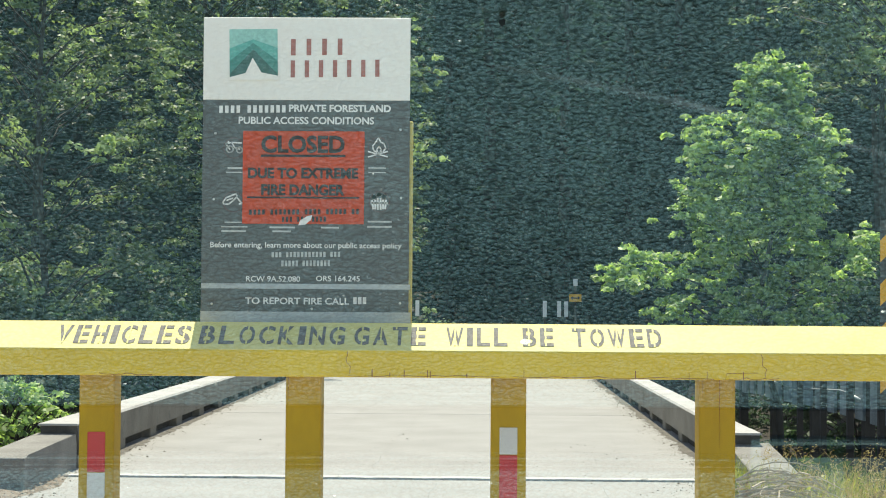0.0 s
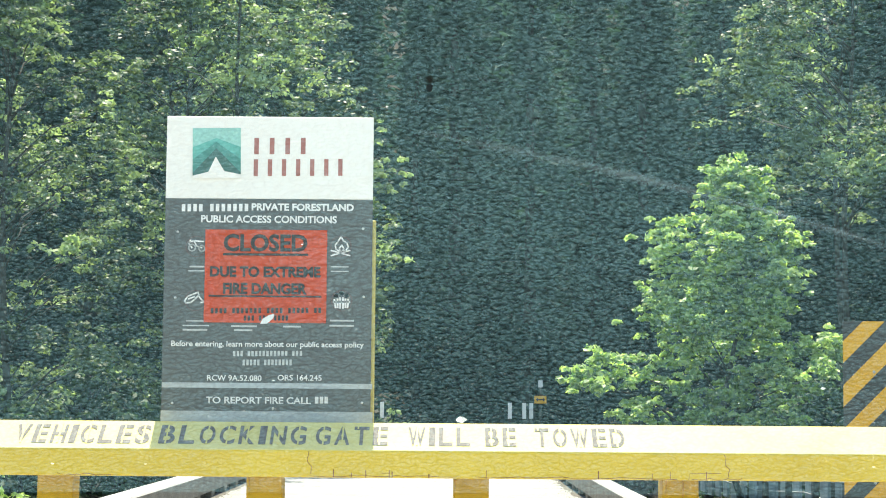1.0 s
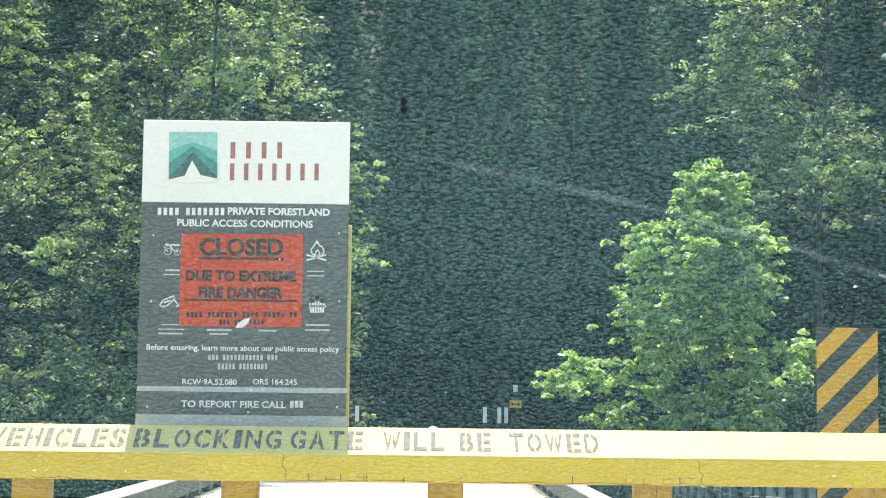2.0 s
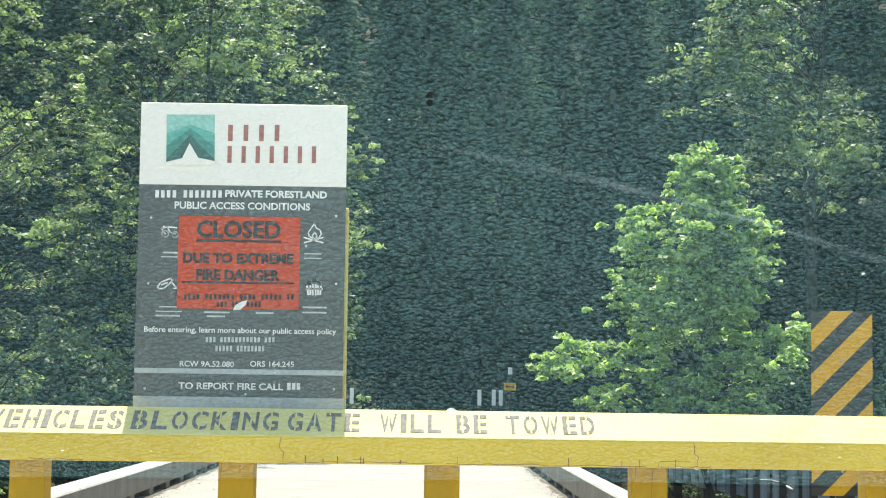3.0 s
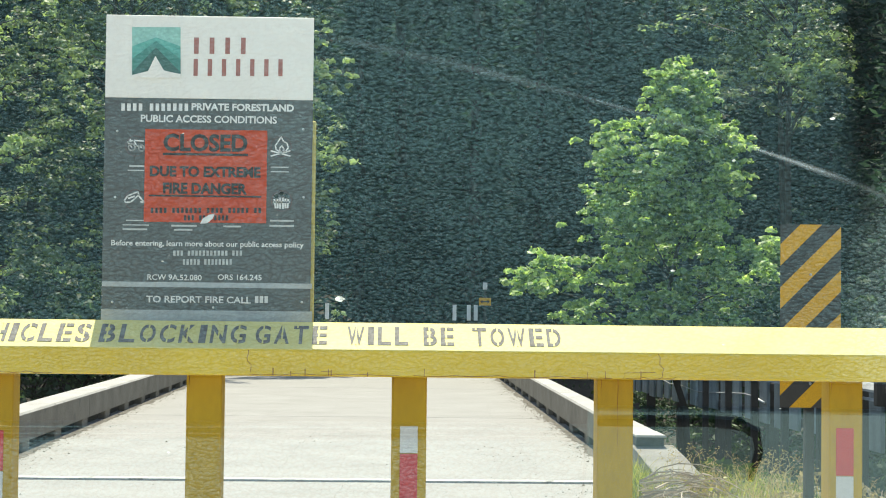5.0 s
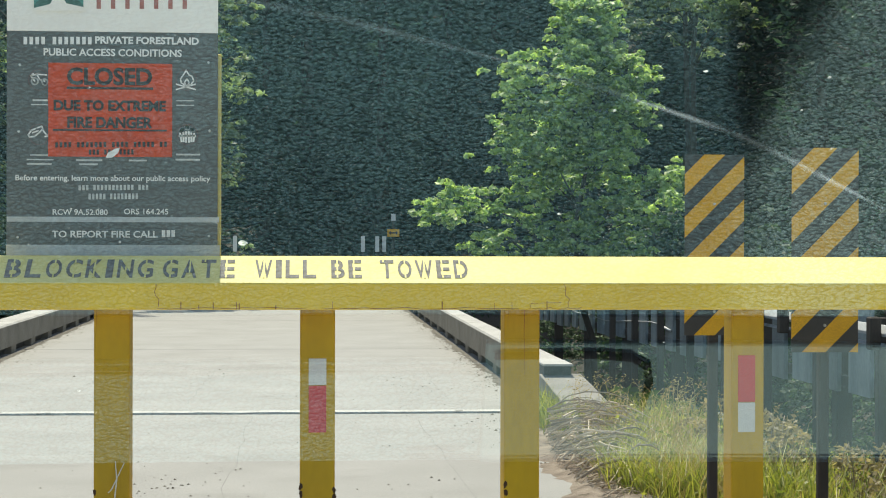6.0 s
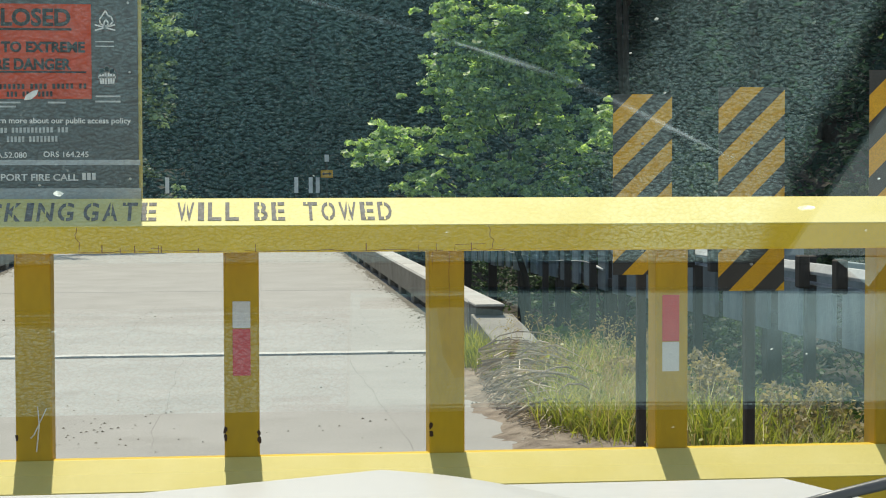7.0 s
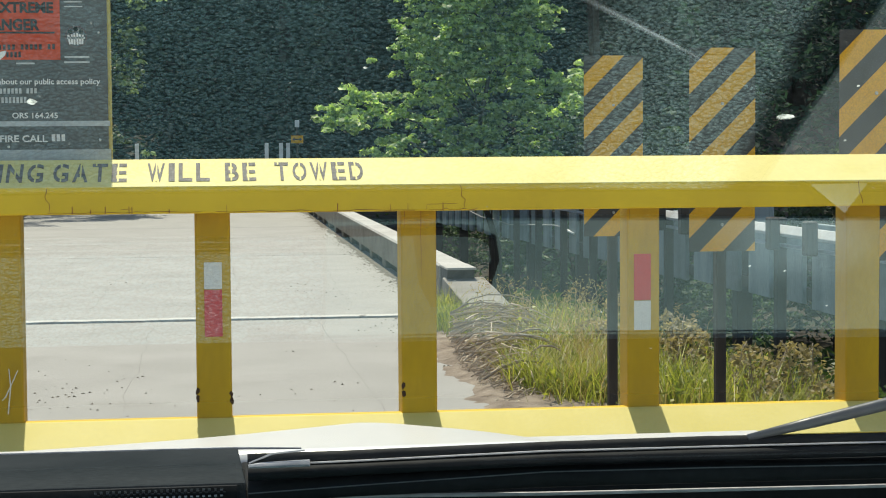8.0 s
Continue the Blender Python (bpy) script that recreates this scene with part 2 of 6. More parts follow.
def tone_zones(m, zones):
    """Colours zones of a grained plastic, painting its shade and paler parts; a zone is (colour, soft width, lines),
    the part to the right of all its lines (x, y, x, y).
    """
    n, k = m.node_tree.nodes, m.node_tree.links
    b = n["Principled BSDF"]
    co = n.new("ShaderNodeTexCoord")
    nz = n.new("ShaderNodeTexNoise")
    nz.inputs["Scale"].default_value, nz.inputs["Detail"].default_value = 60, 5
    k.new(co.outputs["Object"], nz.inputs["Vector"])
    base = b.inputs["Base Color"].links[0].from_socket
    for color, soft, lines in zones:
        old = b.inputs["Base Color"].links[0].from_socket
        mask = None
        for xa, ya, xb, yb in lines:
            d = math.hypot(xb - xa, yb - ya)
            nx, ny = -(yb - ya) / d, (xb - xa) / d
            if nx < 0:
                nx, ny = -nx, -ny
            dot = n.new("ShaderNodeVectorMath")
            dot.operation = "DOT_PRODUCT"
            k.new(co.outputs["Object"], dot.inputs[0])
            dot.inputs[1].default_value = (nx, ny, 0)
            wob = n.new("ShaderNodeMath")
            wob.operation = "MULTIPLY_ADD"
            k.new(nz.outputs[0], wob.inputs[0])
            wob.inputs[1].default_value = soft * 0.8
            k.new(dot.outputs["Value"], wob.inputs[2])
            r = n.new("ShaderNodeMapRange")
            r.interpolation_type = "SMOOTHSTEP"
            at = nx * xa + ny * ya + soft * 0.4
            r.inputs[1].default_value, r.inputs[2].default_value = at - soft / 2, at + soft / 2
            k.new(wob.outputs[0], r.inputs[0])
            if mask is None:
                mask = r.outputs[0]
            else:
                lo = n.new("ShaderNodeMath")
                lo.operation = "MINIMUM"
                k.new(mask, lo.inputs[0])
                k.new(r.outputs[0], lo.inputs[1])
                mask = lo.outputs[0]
        toned = n.new("ShaderNodeMix")
        toned.data_type, toned.blend_type = "RGBA", "MULTIPLY"
        toned.inputs[0].default_value = 1
        k.new(base, toned.inputs[6])
        toned.inputs[7].default_value = (*color, 1)
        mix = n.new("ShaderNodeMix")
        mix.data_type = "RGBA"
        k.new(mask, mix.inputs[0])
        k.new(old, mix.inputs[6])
        k.new(toned.outputs[2], mix.inputs[7])
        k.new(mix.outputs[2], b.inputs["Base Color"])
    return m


def lighten_spot(m, at, r0, r1, color, bump=1.0):
    """Brightens the colour of a grained plastic softly round one spot, to paint glare and haze; at is in the truck's
    own space.
    """
    n, k = m.node_tree.nodes, m.node_tree.links
    b = n["Principled BSDF"]
    old = b.inputs["Base Color"].links[0].from_socket
    co = n.new("ShaderNodeTexCoord")
    mp = n.new("ShaderNodeMapping")
    mp.inputs["Location"].default_value, mp.inputs["Scale"].default_value = (-at[0], -at[1] * at[2], 0), (1, at[2], 0)
    k.new(co.outputs["Object"], mp.inputs[0])
    ln = n.new("ShaderNodeVectorMath")
    ln.operation = "LENGTH"
    k.new(mp.outputs[0], ln.inputs[0])
    nz = n.new("ShaderNodeTexNoise")
    nz.inputs["Scale"].default_value, nz.inputs["Detail"].default_value = 45, 5
    k.new(co.outputs["Object"], nz.inputs["Vector"])
    ad = n.new("ShaderNodeMath")
    ad.operation = "MULTIPLY_ADD"
    k.new(nz.outputs[0], ad.inputs[0])
    ad.inputs[1].default_value = (r1 - r0) * 0.9
    k.new(ln.outputs["Value"], ad.inputs[2])
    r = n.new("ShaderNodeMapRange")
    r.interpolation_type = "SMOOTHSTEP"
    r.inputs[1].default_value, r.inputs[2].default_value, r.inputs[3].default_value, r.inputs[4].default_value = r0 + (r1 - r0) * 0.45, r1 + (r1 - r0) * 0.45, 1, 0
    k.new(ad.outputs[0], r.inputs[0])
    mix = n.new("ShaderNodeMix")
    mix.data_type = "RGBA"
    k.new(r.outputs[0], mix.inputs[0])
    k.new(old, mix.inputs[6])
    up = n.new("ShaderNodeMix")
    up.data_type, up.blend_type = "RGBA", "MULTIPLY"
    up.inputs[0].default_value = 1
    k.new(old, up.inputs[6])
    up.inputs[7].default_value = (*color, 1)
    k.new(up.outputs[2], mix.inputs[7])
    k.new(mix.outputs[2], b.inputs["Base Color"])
    return m


YELLOW = surface("yellow_gate_paint", (0.69, 0.455, 0.003), (0.77, 0.52, 0.006), 4, 0.5, 0.02, 70, spec=0.5, c3=(0.16, 0.06, 0.02), spots=0.735, spot_scale=7, speck=0.25)
YELLOW.node_tree.nodes["Principled BSDF"].inputs["Coat Weight"].default_value = 0.15
YELLOW.node_tree.nodes["Principled BSDF"].inputs["Coat Roughness"].default_value = 0.3
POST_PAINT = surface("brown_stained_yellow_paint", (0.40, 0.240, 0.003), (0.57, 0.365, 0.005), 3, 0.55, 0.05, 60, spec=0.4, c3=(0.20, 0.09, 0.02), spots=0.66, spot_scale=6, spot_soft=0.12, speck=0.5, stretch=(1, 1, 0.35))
YELLOW_PALE = surface("sunlit_pale_yellow_paint", (0.70, 0.595, 0.175), (0.75, 0.65, 0.24), 5, 0.62, 0.03, 80, spec=0.3, c3=(0.45, 0.33, 0.12), spots=0.74, spot_scale=9, speck=0.25)
RUST = surface("rusty_weld", (0.22, 0.075, 0.025), (0.34, 0.14, 0.05), 30, 0.9, 0.5, 150)
RUST_DARK = surface("black_scaled_rust", (0.035, 0.018, 0.010), (0.08, 0.038, 0.016), 30, 0.9, 0.5, 150)
STENCIL = surface("faded_black_stencil_paint", (0.10, 0.09, 0.08), (0.22, 0.19, 0.16), 50, 0.8, 0.1, 200)
WHITE_TAPE = surface("white_reflective_tape", (0.62, 0.62, 0.6), (0.7, 0.7, 0.68), 12, 0.4, 0.1, 300)
RED_TAPE = surface("red_reflective_tape", (0.55, 0.03, 0.04), (0.62, 0.06, 0.06), 12, 0.4, 0.1, 300)
SIGN_WHITE = surface("sign_white_print", (0.79, 0.76, 0.69), (0.82, 0.79, 0.72), 3, 0.4, 0.03, 60, speck=0.25)
SIGN_GREY = surface("sign_grey_print", (0.064, 0.068, 0.066), (0.08, 0.084, 0.081), 4, 0.4, 0.03, 60, speck=0.25)
SIGN_PALE = surface("sign_pale_grey_strip", (0.36, 0.40, 0.41), (0.42, 0.46, 0.47), 5, 0.4, 0.03, 60)
SIGN_EDGE = surface("weathered_yellow_backing", (0.5, 0.42, 0.12), (0.4, 0.34, 0.1), 8, 0.7, 0.1, 90)
LETTER_WHITE = surface("white_print", (0.70, 0.70, 0.67), (0.76, 0.76, 0.73), 20, 0.5, 0.02, 90)
LETTER_PALE = surface("worn_white_print", (0.42, 0.44, 0.43), (0.5, 0.52, 0.5), 30, 0.5, 0.02, 90)
BRAND_RED = surface("brick_red_print", (0.33, 0.10, 0.075), (0.38, 0.13, 0.10), 20, 0.5, 0.02, 90)
TEAL = [surface("teal_print", c, tuple(v * 1.12 for v in c), 20, 0.5, 0.02, 90) for c in
        ((0.25, 0.50, 0.43), (0.09, 0.36, 0.30), (0.045, 0.22, 0.18), (0.03, 0.105, 0.085))]
FAINT_RED = surface("faded_red_ring", (0.11, 0.065, 0.062), (0.13, 0.075, 0.07), 20, 0.5, 0.02, 90)
ORANGE = surface("orange_notice_sheet", (1.0, 0.105, 0.022), (1.0, 0.13, 0.032), 5, 0.55, 0.12, 30, each=0.0, speck=0.25)
BLACK_PRINT = surface("black_print", (0.018, 0.014, 0.012), (0.03, 0.022, 0.018), 30, 0.6, 0.02, 90)
SCREW = surface("dull_screw_head", (0.5, 0.5, 0.48), (0.6, 0.6, 0.58), 80, 0.4, 0.1, 200, metal=0.8)
MARK_YELLOW = surface("amber_reflective_sheet", (0.80, 0.40, 0.006), (0.86, 0.45, 0.012), 7, 0.4, 0.06, 150, c3=(0.5, 0.3, 0.06), spots=0.7, spot_scale=12)
MARK_BLACK = surface("black_reflective_sheet", (0.035, 0.034, 0.032), (0.055, 0.053, 0.05), 7, 0.45, 0.06, 150)
POST_WOOD = surface("dark_treated_post", (0.035, 0.028, 0.022), (0.06, 0.05, 0.04), 6, 0.85, 0.4, 60, stretch=(1, 1, 0.15))
CONCRETE = surface("worn_bridge_concrete", (0.275, 0.269, 0.252), (0.318, 0.311, 0.293), 1.3, 0.85, 0.2, 55, c3=(0.23, 0.221, 0.204), spots=0.54, spot_scale=1.4, spot_soft=0.3)
RAIL_CONCRETE = surface("grey_curb_concrete", (0.35, 0.338, 0.312), (0.45, 0.438, 0.41), 2.2, 0.9, 0.35, 50, c3=(0.12, 0.11, 0.095), spots=0.62, spot_scale=4, spot_soft=0.15)
# dirt colour that also holds the shade of rail faces and blocks
RAIL_FACE = surface("dirty_shaded_rail_face", (0.155, 0.138, 0.108), (0.235, 0.212, 0.170), 2.5, 0.95, 0.35, 45, c3=(0.12, 0.11, 0.095), spots=0.56, spot_scale=5, spot_soft=0.15)
NOSING = surface("pale_joint_lip", (0.44, 0.43, 0.40), (0.52, 0.51, 0.48), 6, 0.9, 0.3, 60, c3=(0.2, 0.19, 0.17), spots=0.6, spot_scale=5)
FILL_AND_SHADE = surface("dark_filler_and_end_shade", (0.06, 0.06, 0.058), (0.12, 0.12, 0.115), 12, 0.95, 0.3, 90)
CRACK = surface("hairline_crack", (0.17, 0.165, 0.155), (0.26, 0.255, 0.24), 3, 0.95, 0.1, 40)
WING = surface("pale_wing_wall_concrete", (0.19, 0.18, 0.16), (0.27, 0.257, 0.23), 3, 0.95, 0.4, 50, c3=(0.14, 0.13, 0.11), spots=0.58, spot_scale=5, spot_soft=0.15)
GRIT = surface("gravel_grit", (0.10, 0.085, 0.065), (0.24, 0.21, 0.17), 30, 0.95, 0.5, 120, each=0.3)
VERGE = surface("tan_verge_dirt", (0.15, 0.115, 0.088), (0.28, 0.23, 0.18), 7, 0.95, 0.6, 60, c3=(0.10, 0.075, 0.05), spots=0.58, spot_scale=9)
DRIFT = surface("drifted_dirt", (0.075, 0.066, 0.054), (0.17, 0.154, 0.13), 14, 0.95, 0.6, 90)
CLOD = surface("stones_and_bark_chips", (0.20, 0.16, 0.12), (0.40, 0.35, 0.28), 20, 0.95, 0.4, 90, isle=0.6)
SOIL = surface("forest_soil", (0.030, 0.026, 0.018), (0.06, 0.05, 0.035), 0.8, 0.95, 0.6, 18, c3=(0.02, 0.032, 0.012), spots=0.55, spot_scale=1.3, spot_soft=0.1, depth=0.05)
BARK = surface("mossy_bark", (0.028, 0.025, 0.02), (0.05, 0.045, 0.035), 3, 0.95, 0.7, 30, stretch=(1, 1, 0.25))
STRAW = leafage("dry_grass_blades", (0.36, 0.28, 0.11), (0.50, 0.41, 0.20), (0.9, 0.85, 0.6))
GRASS = leafage("green_grass_blades", (0.08, 0.13, 0.025), (0.50, 0.48, 0.13), (1.3, 1.35, 0.65), 0.5, 0.35, 9.0)
DEAD_LEAF = leafage("dead_leaves", (0.15, 0.125, 0.06), (0.55, 0.47, 0.27), (1.1, 1.05, 0.7), 0.6, 0.4, 6.0)
TWIG = surface("dead_brush_twigs", (0.40, 0.32, 0.24), (0.60, 0.51, 0.40), 8, 0.95, 0.3, 80, isle=0.5)
# dark to bright boughs paint shaded and sunlit clumps into the tree crowns
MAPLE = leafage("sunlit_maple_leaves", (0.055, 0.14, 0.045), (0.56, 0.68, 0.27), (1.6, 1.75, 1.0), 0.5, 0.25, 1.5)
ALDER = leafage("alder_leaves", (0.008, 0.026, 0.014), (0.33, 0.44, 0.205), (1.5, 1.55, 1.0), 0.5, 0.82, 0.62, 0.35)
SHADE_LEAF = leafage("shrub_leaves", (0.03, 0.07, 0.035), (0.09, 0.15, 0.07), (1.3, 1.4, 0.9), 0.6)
FIR = leafage("fir_needles", (0.028, 0.066, 0.056), (0.06, 0.112, 0.085), (0.8, 0.9, 0.6), 0.8)
BOUNCE_GROUND = surface("pale_bounce_ground", (0.42, 0.385, 0.33), (0.54, 0.50, 0.43), 1.2, 0.95, 0.5, 60, c3=(0.2, 0.18, 0.15), spots=0.6, spot_scale=3)
FERN = leafage("fern_leaves", (0.03, 0.055, 0.02), (0.07, 0.11, 0.035), (1.2, 1.3, 0.7))
STEEL = surface("galvanised_rail_steel", (0.34, 0.35, 0.35), (0.45, 0.46, 0.46), 5, 0.5, 0.1, 60, metal=0.1)
FENCE_WOOD = surface("weathered_grey_boards", (0.17, 0.21, 0.22), (0.27, 0.32, 0.33), 3, 0.9, 0.3, 60, each=0.3, stretch=(1, 1, 0.2))
CAR_WHITE = surface("white_car_paint", (0.78, 0.79, 0.79), (0.80, 0.81, 0.81), 2, 0.25, 0.01, 40, speck=0.25)
COWL_GREY = surface("dusty_grey_plastic", (0.027, 0.033, 0.037), (0.040, 0.046, 0.050), 12, 1.0, 0.2, 220, c3=(0.05, 0.05, 0.045), spots=0.68, spot_scale=60, spec=0.0)
RUBBER = surface("black_rubber", (0.010, 0.0115, 0.013), (0.018, 0.020, 0.022), 20, 0.7, 0.1, 150, spec=0.12)
WIPER_PAINT = surface("satin_wiper_paint", (0.065, 0.073, 0.08), (0.085, 0.093, 0.10), 20, 0.4, 0.05, 150)
PALE_EDGE = surface("pale_grey_trim", (0.30, 0.31, 0.33), (0.40, 0.41, 0.44), 40, 0.5, 0.1, 200)
# glints at the left and haze in the middle are painted as brighter spots
DASH = lighten_spot(leather("grained_dashboard", (0.092, 0.204, 0.240), (0.120, 0.246, 0.284)), (-0.275, 0.475, 1.2), 0.01, 0.065, (1.7, 1.45, 1.4))
DASH = lighten_spot(DASH, (0.005, 0.315, 1.4), 0.06, 0.19, (2.0, 1.95, 1.9))
# shade painted in as a dark wedge and, towards the far pillar, a dark crease; a paler centre pad between
DASH = tone_zones(DASH, (((0.13, 0.12, 0.12), 0.012, ((0.154, 0.340, 0.1667, 0.402),)),
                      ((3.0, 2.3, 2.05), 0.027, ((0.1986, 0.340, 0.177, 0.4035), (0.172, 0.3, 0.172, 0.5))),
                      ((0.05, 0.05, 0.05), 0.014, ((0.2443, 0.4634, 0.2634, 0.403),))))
# right end and one patch are brightened to paint haze and reflected sky
DASH_SMOOTH = lighten_spot(surface("brightened_dash_panel", (0.066, 0.160, 0.178), (0.088, 0.192, 0.210), 40, 0.6, 0.3, 700), (0.26, 0.525, 0.3), 0.09, 0.18, (1.9, 1.45, 1.4))
DASH_SMOOTH = lighten_spot(DASH_SMOOTH, (0.274, 0.509, 1.4), 0.010, 0.046, (2.6, 2.3, 2.35))
DASH_OPENING = surface("dark_opening", (0.05, 0.095, 0.105), (0.07, 0.12, 0.13), 30, 0.8, 0.1, 200)
DASH_DARK = surface("smooth_black_plastic", (0.008, 0.009, 0.010), (0.014, 0.015, 0.016), 15, 0.9, 0.1, 150, spec=0.1)
DASH_COVER = surface("pale_dash_cover", (0.14, 0.21, 0.23), (0.18, 0.25, 0.27), 14, 0.6, 0.1, 200)
LINER = surface("grey_headliner_cloth", (0.30, 0.30, 0.29), (0.35, 0.35, 0.34), 12, 0.95, 0.2, 300)
GLASS = windscreen_glass("windscreen_glass")
DIRT = film("dried_dirt_smear", (0.66, 0.8, 0.86), 0.055, 30.0)
FAINT = film("faint_dirt_smear", (0.6, 0.8, 0.9), 0.011)
SPECK = film("bug_speck", (0.62, 0.72, 0.69), 0.75, 300)
BUG = surface("dark_bug_spot", (0.02, 0.02, 0.02), (0.03, 0.03, 0.03), 50, 0.9, 0.1, 200)


# ---- helpers for building ----
def thing(name, label, category, at=(0, 0, 0), group="", kind="", turn=0.0):
    e = new(name)
    e.matrix_world = pose(*at, 0, 0, turn)
    e.empty_display_size = 0.1
    return tagged(e, label, category, group, kind)


def mesh_of(bm, material, smooth=False):
    bmesh.ops.recalc_face_normals(bm, faces=bm.faces[:])
    me = bpy.data.meshes.new("mesh")
    bm.to_mesh(me)
    bm.free()
    me.materials.append(material)
    if smooth:
        me.polygons.foreach_set("use_smooth", [True] * len(me.polygons))
    return me


def part(name, bm, material, parent, label="", smooth=False, kind=""):
    """One mesh object under a thing or a part."""
    me = bm if isinstance(bm, bpy.types.Mesh) else mesh_of(bm, material, smooth)
    ob = new(name, me)
    ob.parent = parent
    return tagged(ob, label, kind=kind)


def solid(name, bm, material, label, category, kind="", group="", smooth=False, at=(0, 0, 0)):
    """A top-level thing made of one mesh."""
    ob = new(name, mesh_of(bm, material, smooth))
    ob.matrix_world = pose(*at)
    return tagged(ob, label, category, group, kind)


def box(bm, x0, x1, y0, y1, z0, z1, bevel=0.0, segments=1):
    b = bmesh.new()
    bmesh.ops.create_cube(b, size=1)
    for v in b.verts:
        v.co = Vector(((x0 + x1) / 2 + v.co.x * (x1 - x0), (y0 + y1) / 2 + v.co.y * (y1 - y0), (z0 + z1) / 2 + v.co.z * (z1 - z0)))
    if bevel:
        bmesh.ops.bevel(b, geom=b.edges[:], offset=bevel, segments=segments, affect="EDGES", profile=0.5)
    return add(bm, b)


def add(bm, b):
    me = bpy.data.meshes.new("tmp")
    b.to_mesh(me)
    b.free()
    bm.from_mesh(me)
    bpy.data.meshes.remove(me)
    return bm


def prism(bm, outline, axis, a, b, bevel=0.0):
    """An outline of (u, v) pairs drawn out along an axis from a to b: x takes (y, z), y takes (x, z), z takes (x, y)."""
    q = bmesh.new()
    put = {"x": lambda u, v, w: (w, u, v), "y": lambda u, v, w: (u, w, v), "z": lambda u, v, w: (u, v, w)}[axis]
    one = [q.verts.new(put(u, v, a)) for u, v in outline]
    two = [q.verts.new(put(u, v, b)) for u, v in outline]
    n = len(outline)
    q.faces.new(one[::-1])
    q.faces.new(two)
    for i in range(n):
        q.faces.new((one[i], one[(i + 1) % n], two[(i + 1) % n], two[i]))
    if bevel:
        bmesh.ops.bevel(q, geom=q.edges[:], offset=bevel, segments=2, affect="EDGES", profile=0.5)
    return add(bm, q)


def tube(bm, points, radii, sides=7):
    """A round limb through the points."""
    rings = []
    for i, p in enumerate(points):
        p = Vector(p)
        d = (Vector(points[min(i + 1, len(points) - 1)]) - Vector(points[max(i - 1, 0)])).normalized()
        s = d.orthogonal().normalized()
        u = d.cross(s)
        rings.append([bm.verts.new(p + radii[i] * (math.cos(2 * math.pi * j / sides) * s + math.sin(2 * math.pi * j / sides) * u)) for j in range(sides)])
    for a, b in zip(rings, rings[1:]):
        for j in range(sides):
            bm.faces.new((a[j], a[(j + 1) % sides], b[(j + 1) % sides], b[j]))
    bm.faces.new(rings[0][::-1])
    bm.faces.new(rings[-1])
    return bm


def strokes(name, material, verts, faces):
    """A mesh straight from arrays, for many blades or leaves."""
    me = bpy.data.meshes.new(name)
    me.from_pydata(verts.tolist() if hasattr(verts, "tolist") else verts, [], faces.tolist() if hasattr(faces, "tolist") else faces)
    me.materials.append(material)
    me.update()
    return me


def lettering(text, width, height, thickness=0.0008, bold=0.0):
    """A mesh of a line of text in the built-in font, stretched to a width and a height, in the x-z plane, its lower left corner at the origin, facing -y."""
    cu = bpy.data.curves.new("text", "FONT")
    cu.body, cu.size, cu.extrude, cu.offset, cu.resolution_u = text, 1.0, 0.01, bold, 3
    ob = bpy.data.objects.new("text", cu)
    scene.collection.objects.link(ob)
    me = bpy.data.meshes.new_from_object(ob)
    bpy.data.objects.remove(ob)
    co = np.empty(len(me.vertices) * 3)
    me.vertices.foreach_get("co", co)
    co = co.reshape(-1, 3)
    lo, hi = co.min(0), co.max(0)
    out = np.empty_like(co)
    out[:, 0] = (co[:, 0] - lo[0]) / (hi[0] - lo[0]) * width
    out[:, 2] = (co[:, 1] - lo[1]) / (hi[1] - lo[1]) * height
    out[:, 1] = -(co[:, 2] - lo[2]) / (hi[2] - lo[2]) * thickness
    me.vertices.foreach_set("co", out.ravel())
    me.materials.clear()
    me.update()
    return me


# ---- ground, bridge and approach ----
def ground_z(x, y):
    """Level by the gate, a ravine under the bridge, a steep wooded hill beyond it."""
    s = lambda a, b, v: (lambda t: t * t * (3 - 2 * t))(min(1, max(0, (v - a) / (b - a))))
    z = -0.04
    z -= 3.6 * s(11, 22, y) * (1 - s(40, 54, y))
    z -= 0.9 * s(2.4, 6, x) * (1 - s(11, 22, y)) * s(-3, 3, y)
    z += 48 * s(54, 140, y)
    z += 0.12 * noise.noise((x * 0.35, y * 0.35, 0)) * s(2.2, 4, abs(x + 0.9)) * (1 if y > 2 else 0.2)
    return z


def build_ground():
    bm = bmesh.new()
    xs = [-2000, -500, -150] + [-60 + 3 * i for i in range(14)] + [-18 + 0.75 * i for i in range(49)] + [21 + 3 * i for i in range(14)] + [150, 500, 2000]
    ys = [-2000, -400, -100, -40] + [-20 + 2 * i for i in range(10)] + [0.75 * i for i in range(34)] + [26 + 2 * i for i in range(58)] + [160, 300, 700, 2500]
    rows = [[bm.verts.new((x, y, ground_z(x, y))) for x in xs] for y in ys]
    for a, b in zip(rows, rows[1:]):
        for j in range(len(xs) - 1):
            bm.faces.new((a[j], a[j + 1], b[j + 1], b[j]))
    return solid("ground", bm, SOIL, "dark forest soil with moss and a ravine below the bridge", "ground", "structure", smooth=True)


build_ground()

BRIDGE_Y, FAR_Y = 9.7, 54.0
LEFT_X, RIGHT_X = -3.45, 2.06
SPLAY = 0.012                                   # the rails spread a little with the distance
left_rail_x = lambda y: LEFT_X - SPLAY * max(0.0, y - BRIDGE_Y)
right_rail_x = lambda y: RIGHT_X + SPLAY * max(0.0, y - BRIDGE_Y)


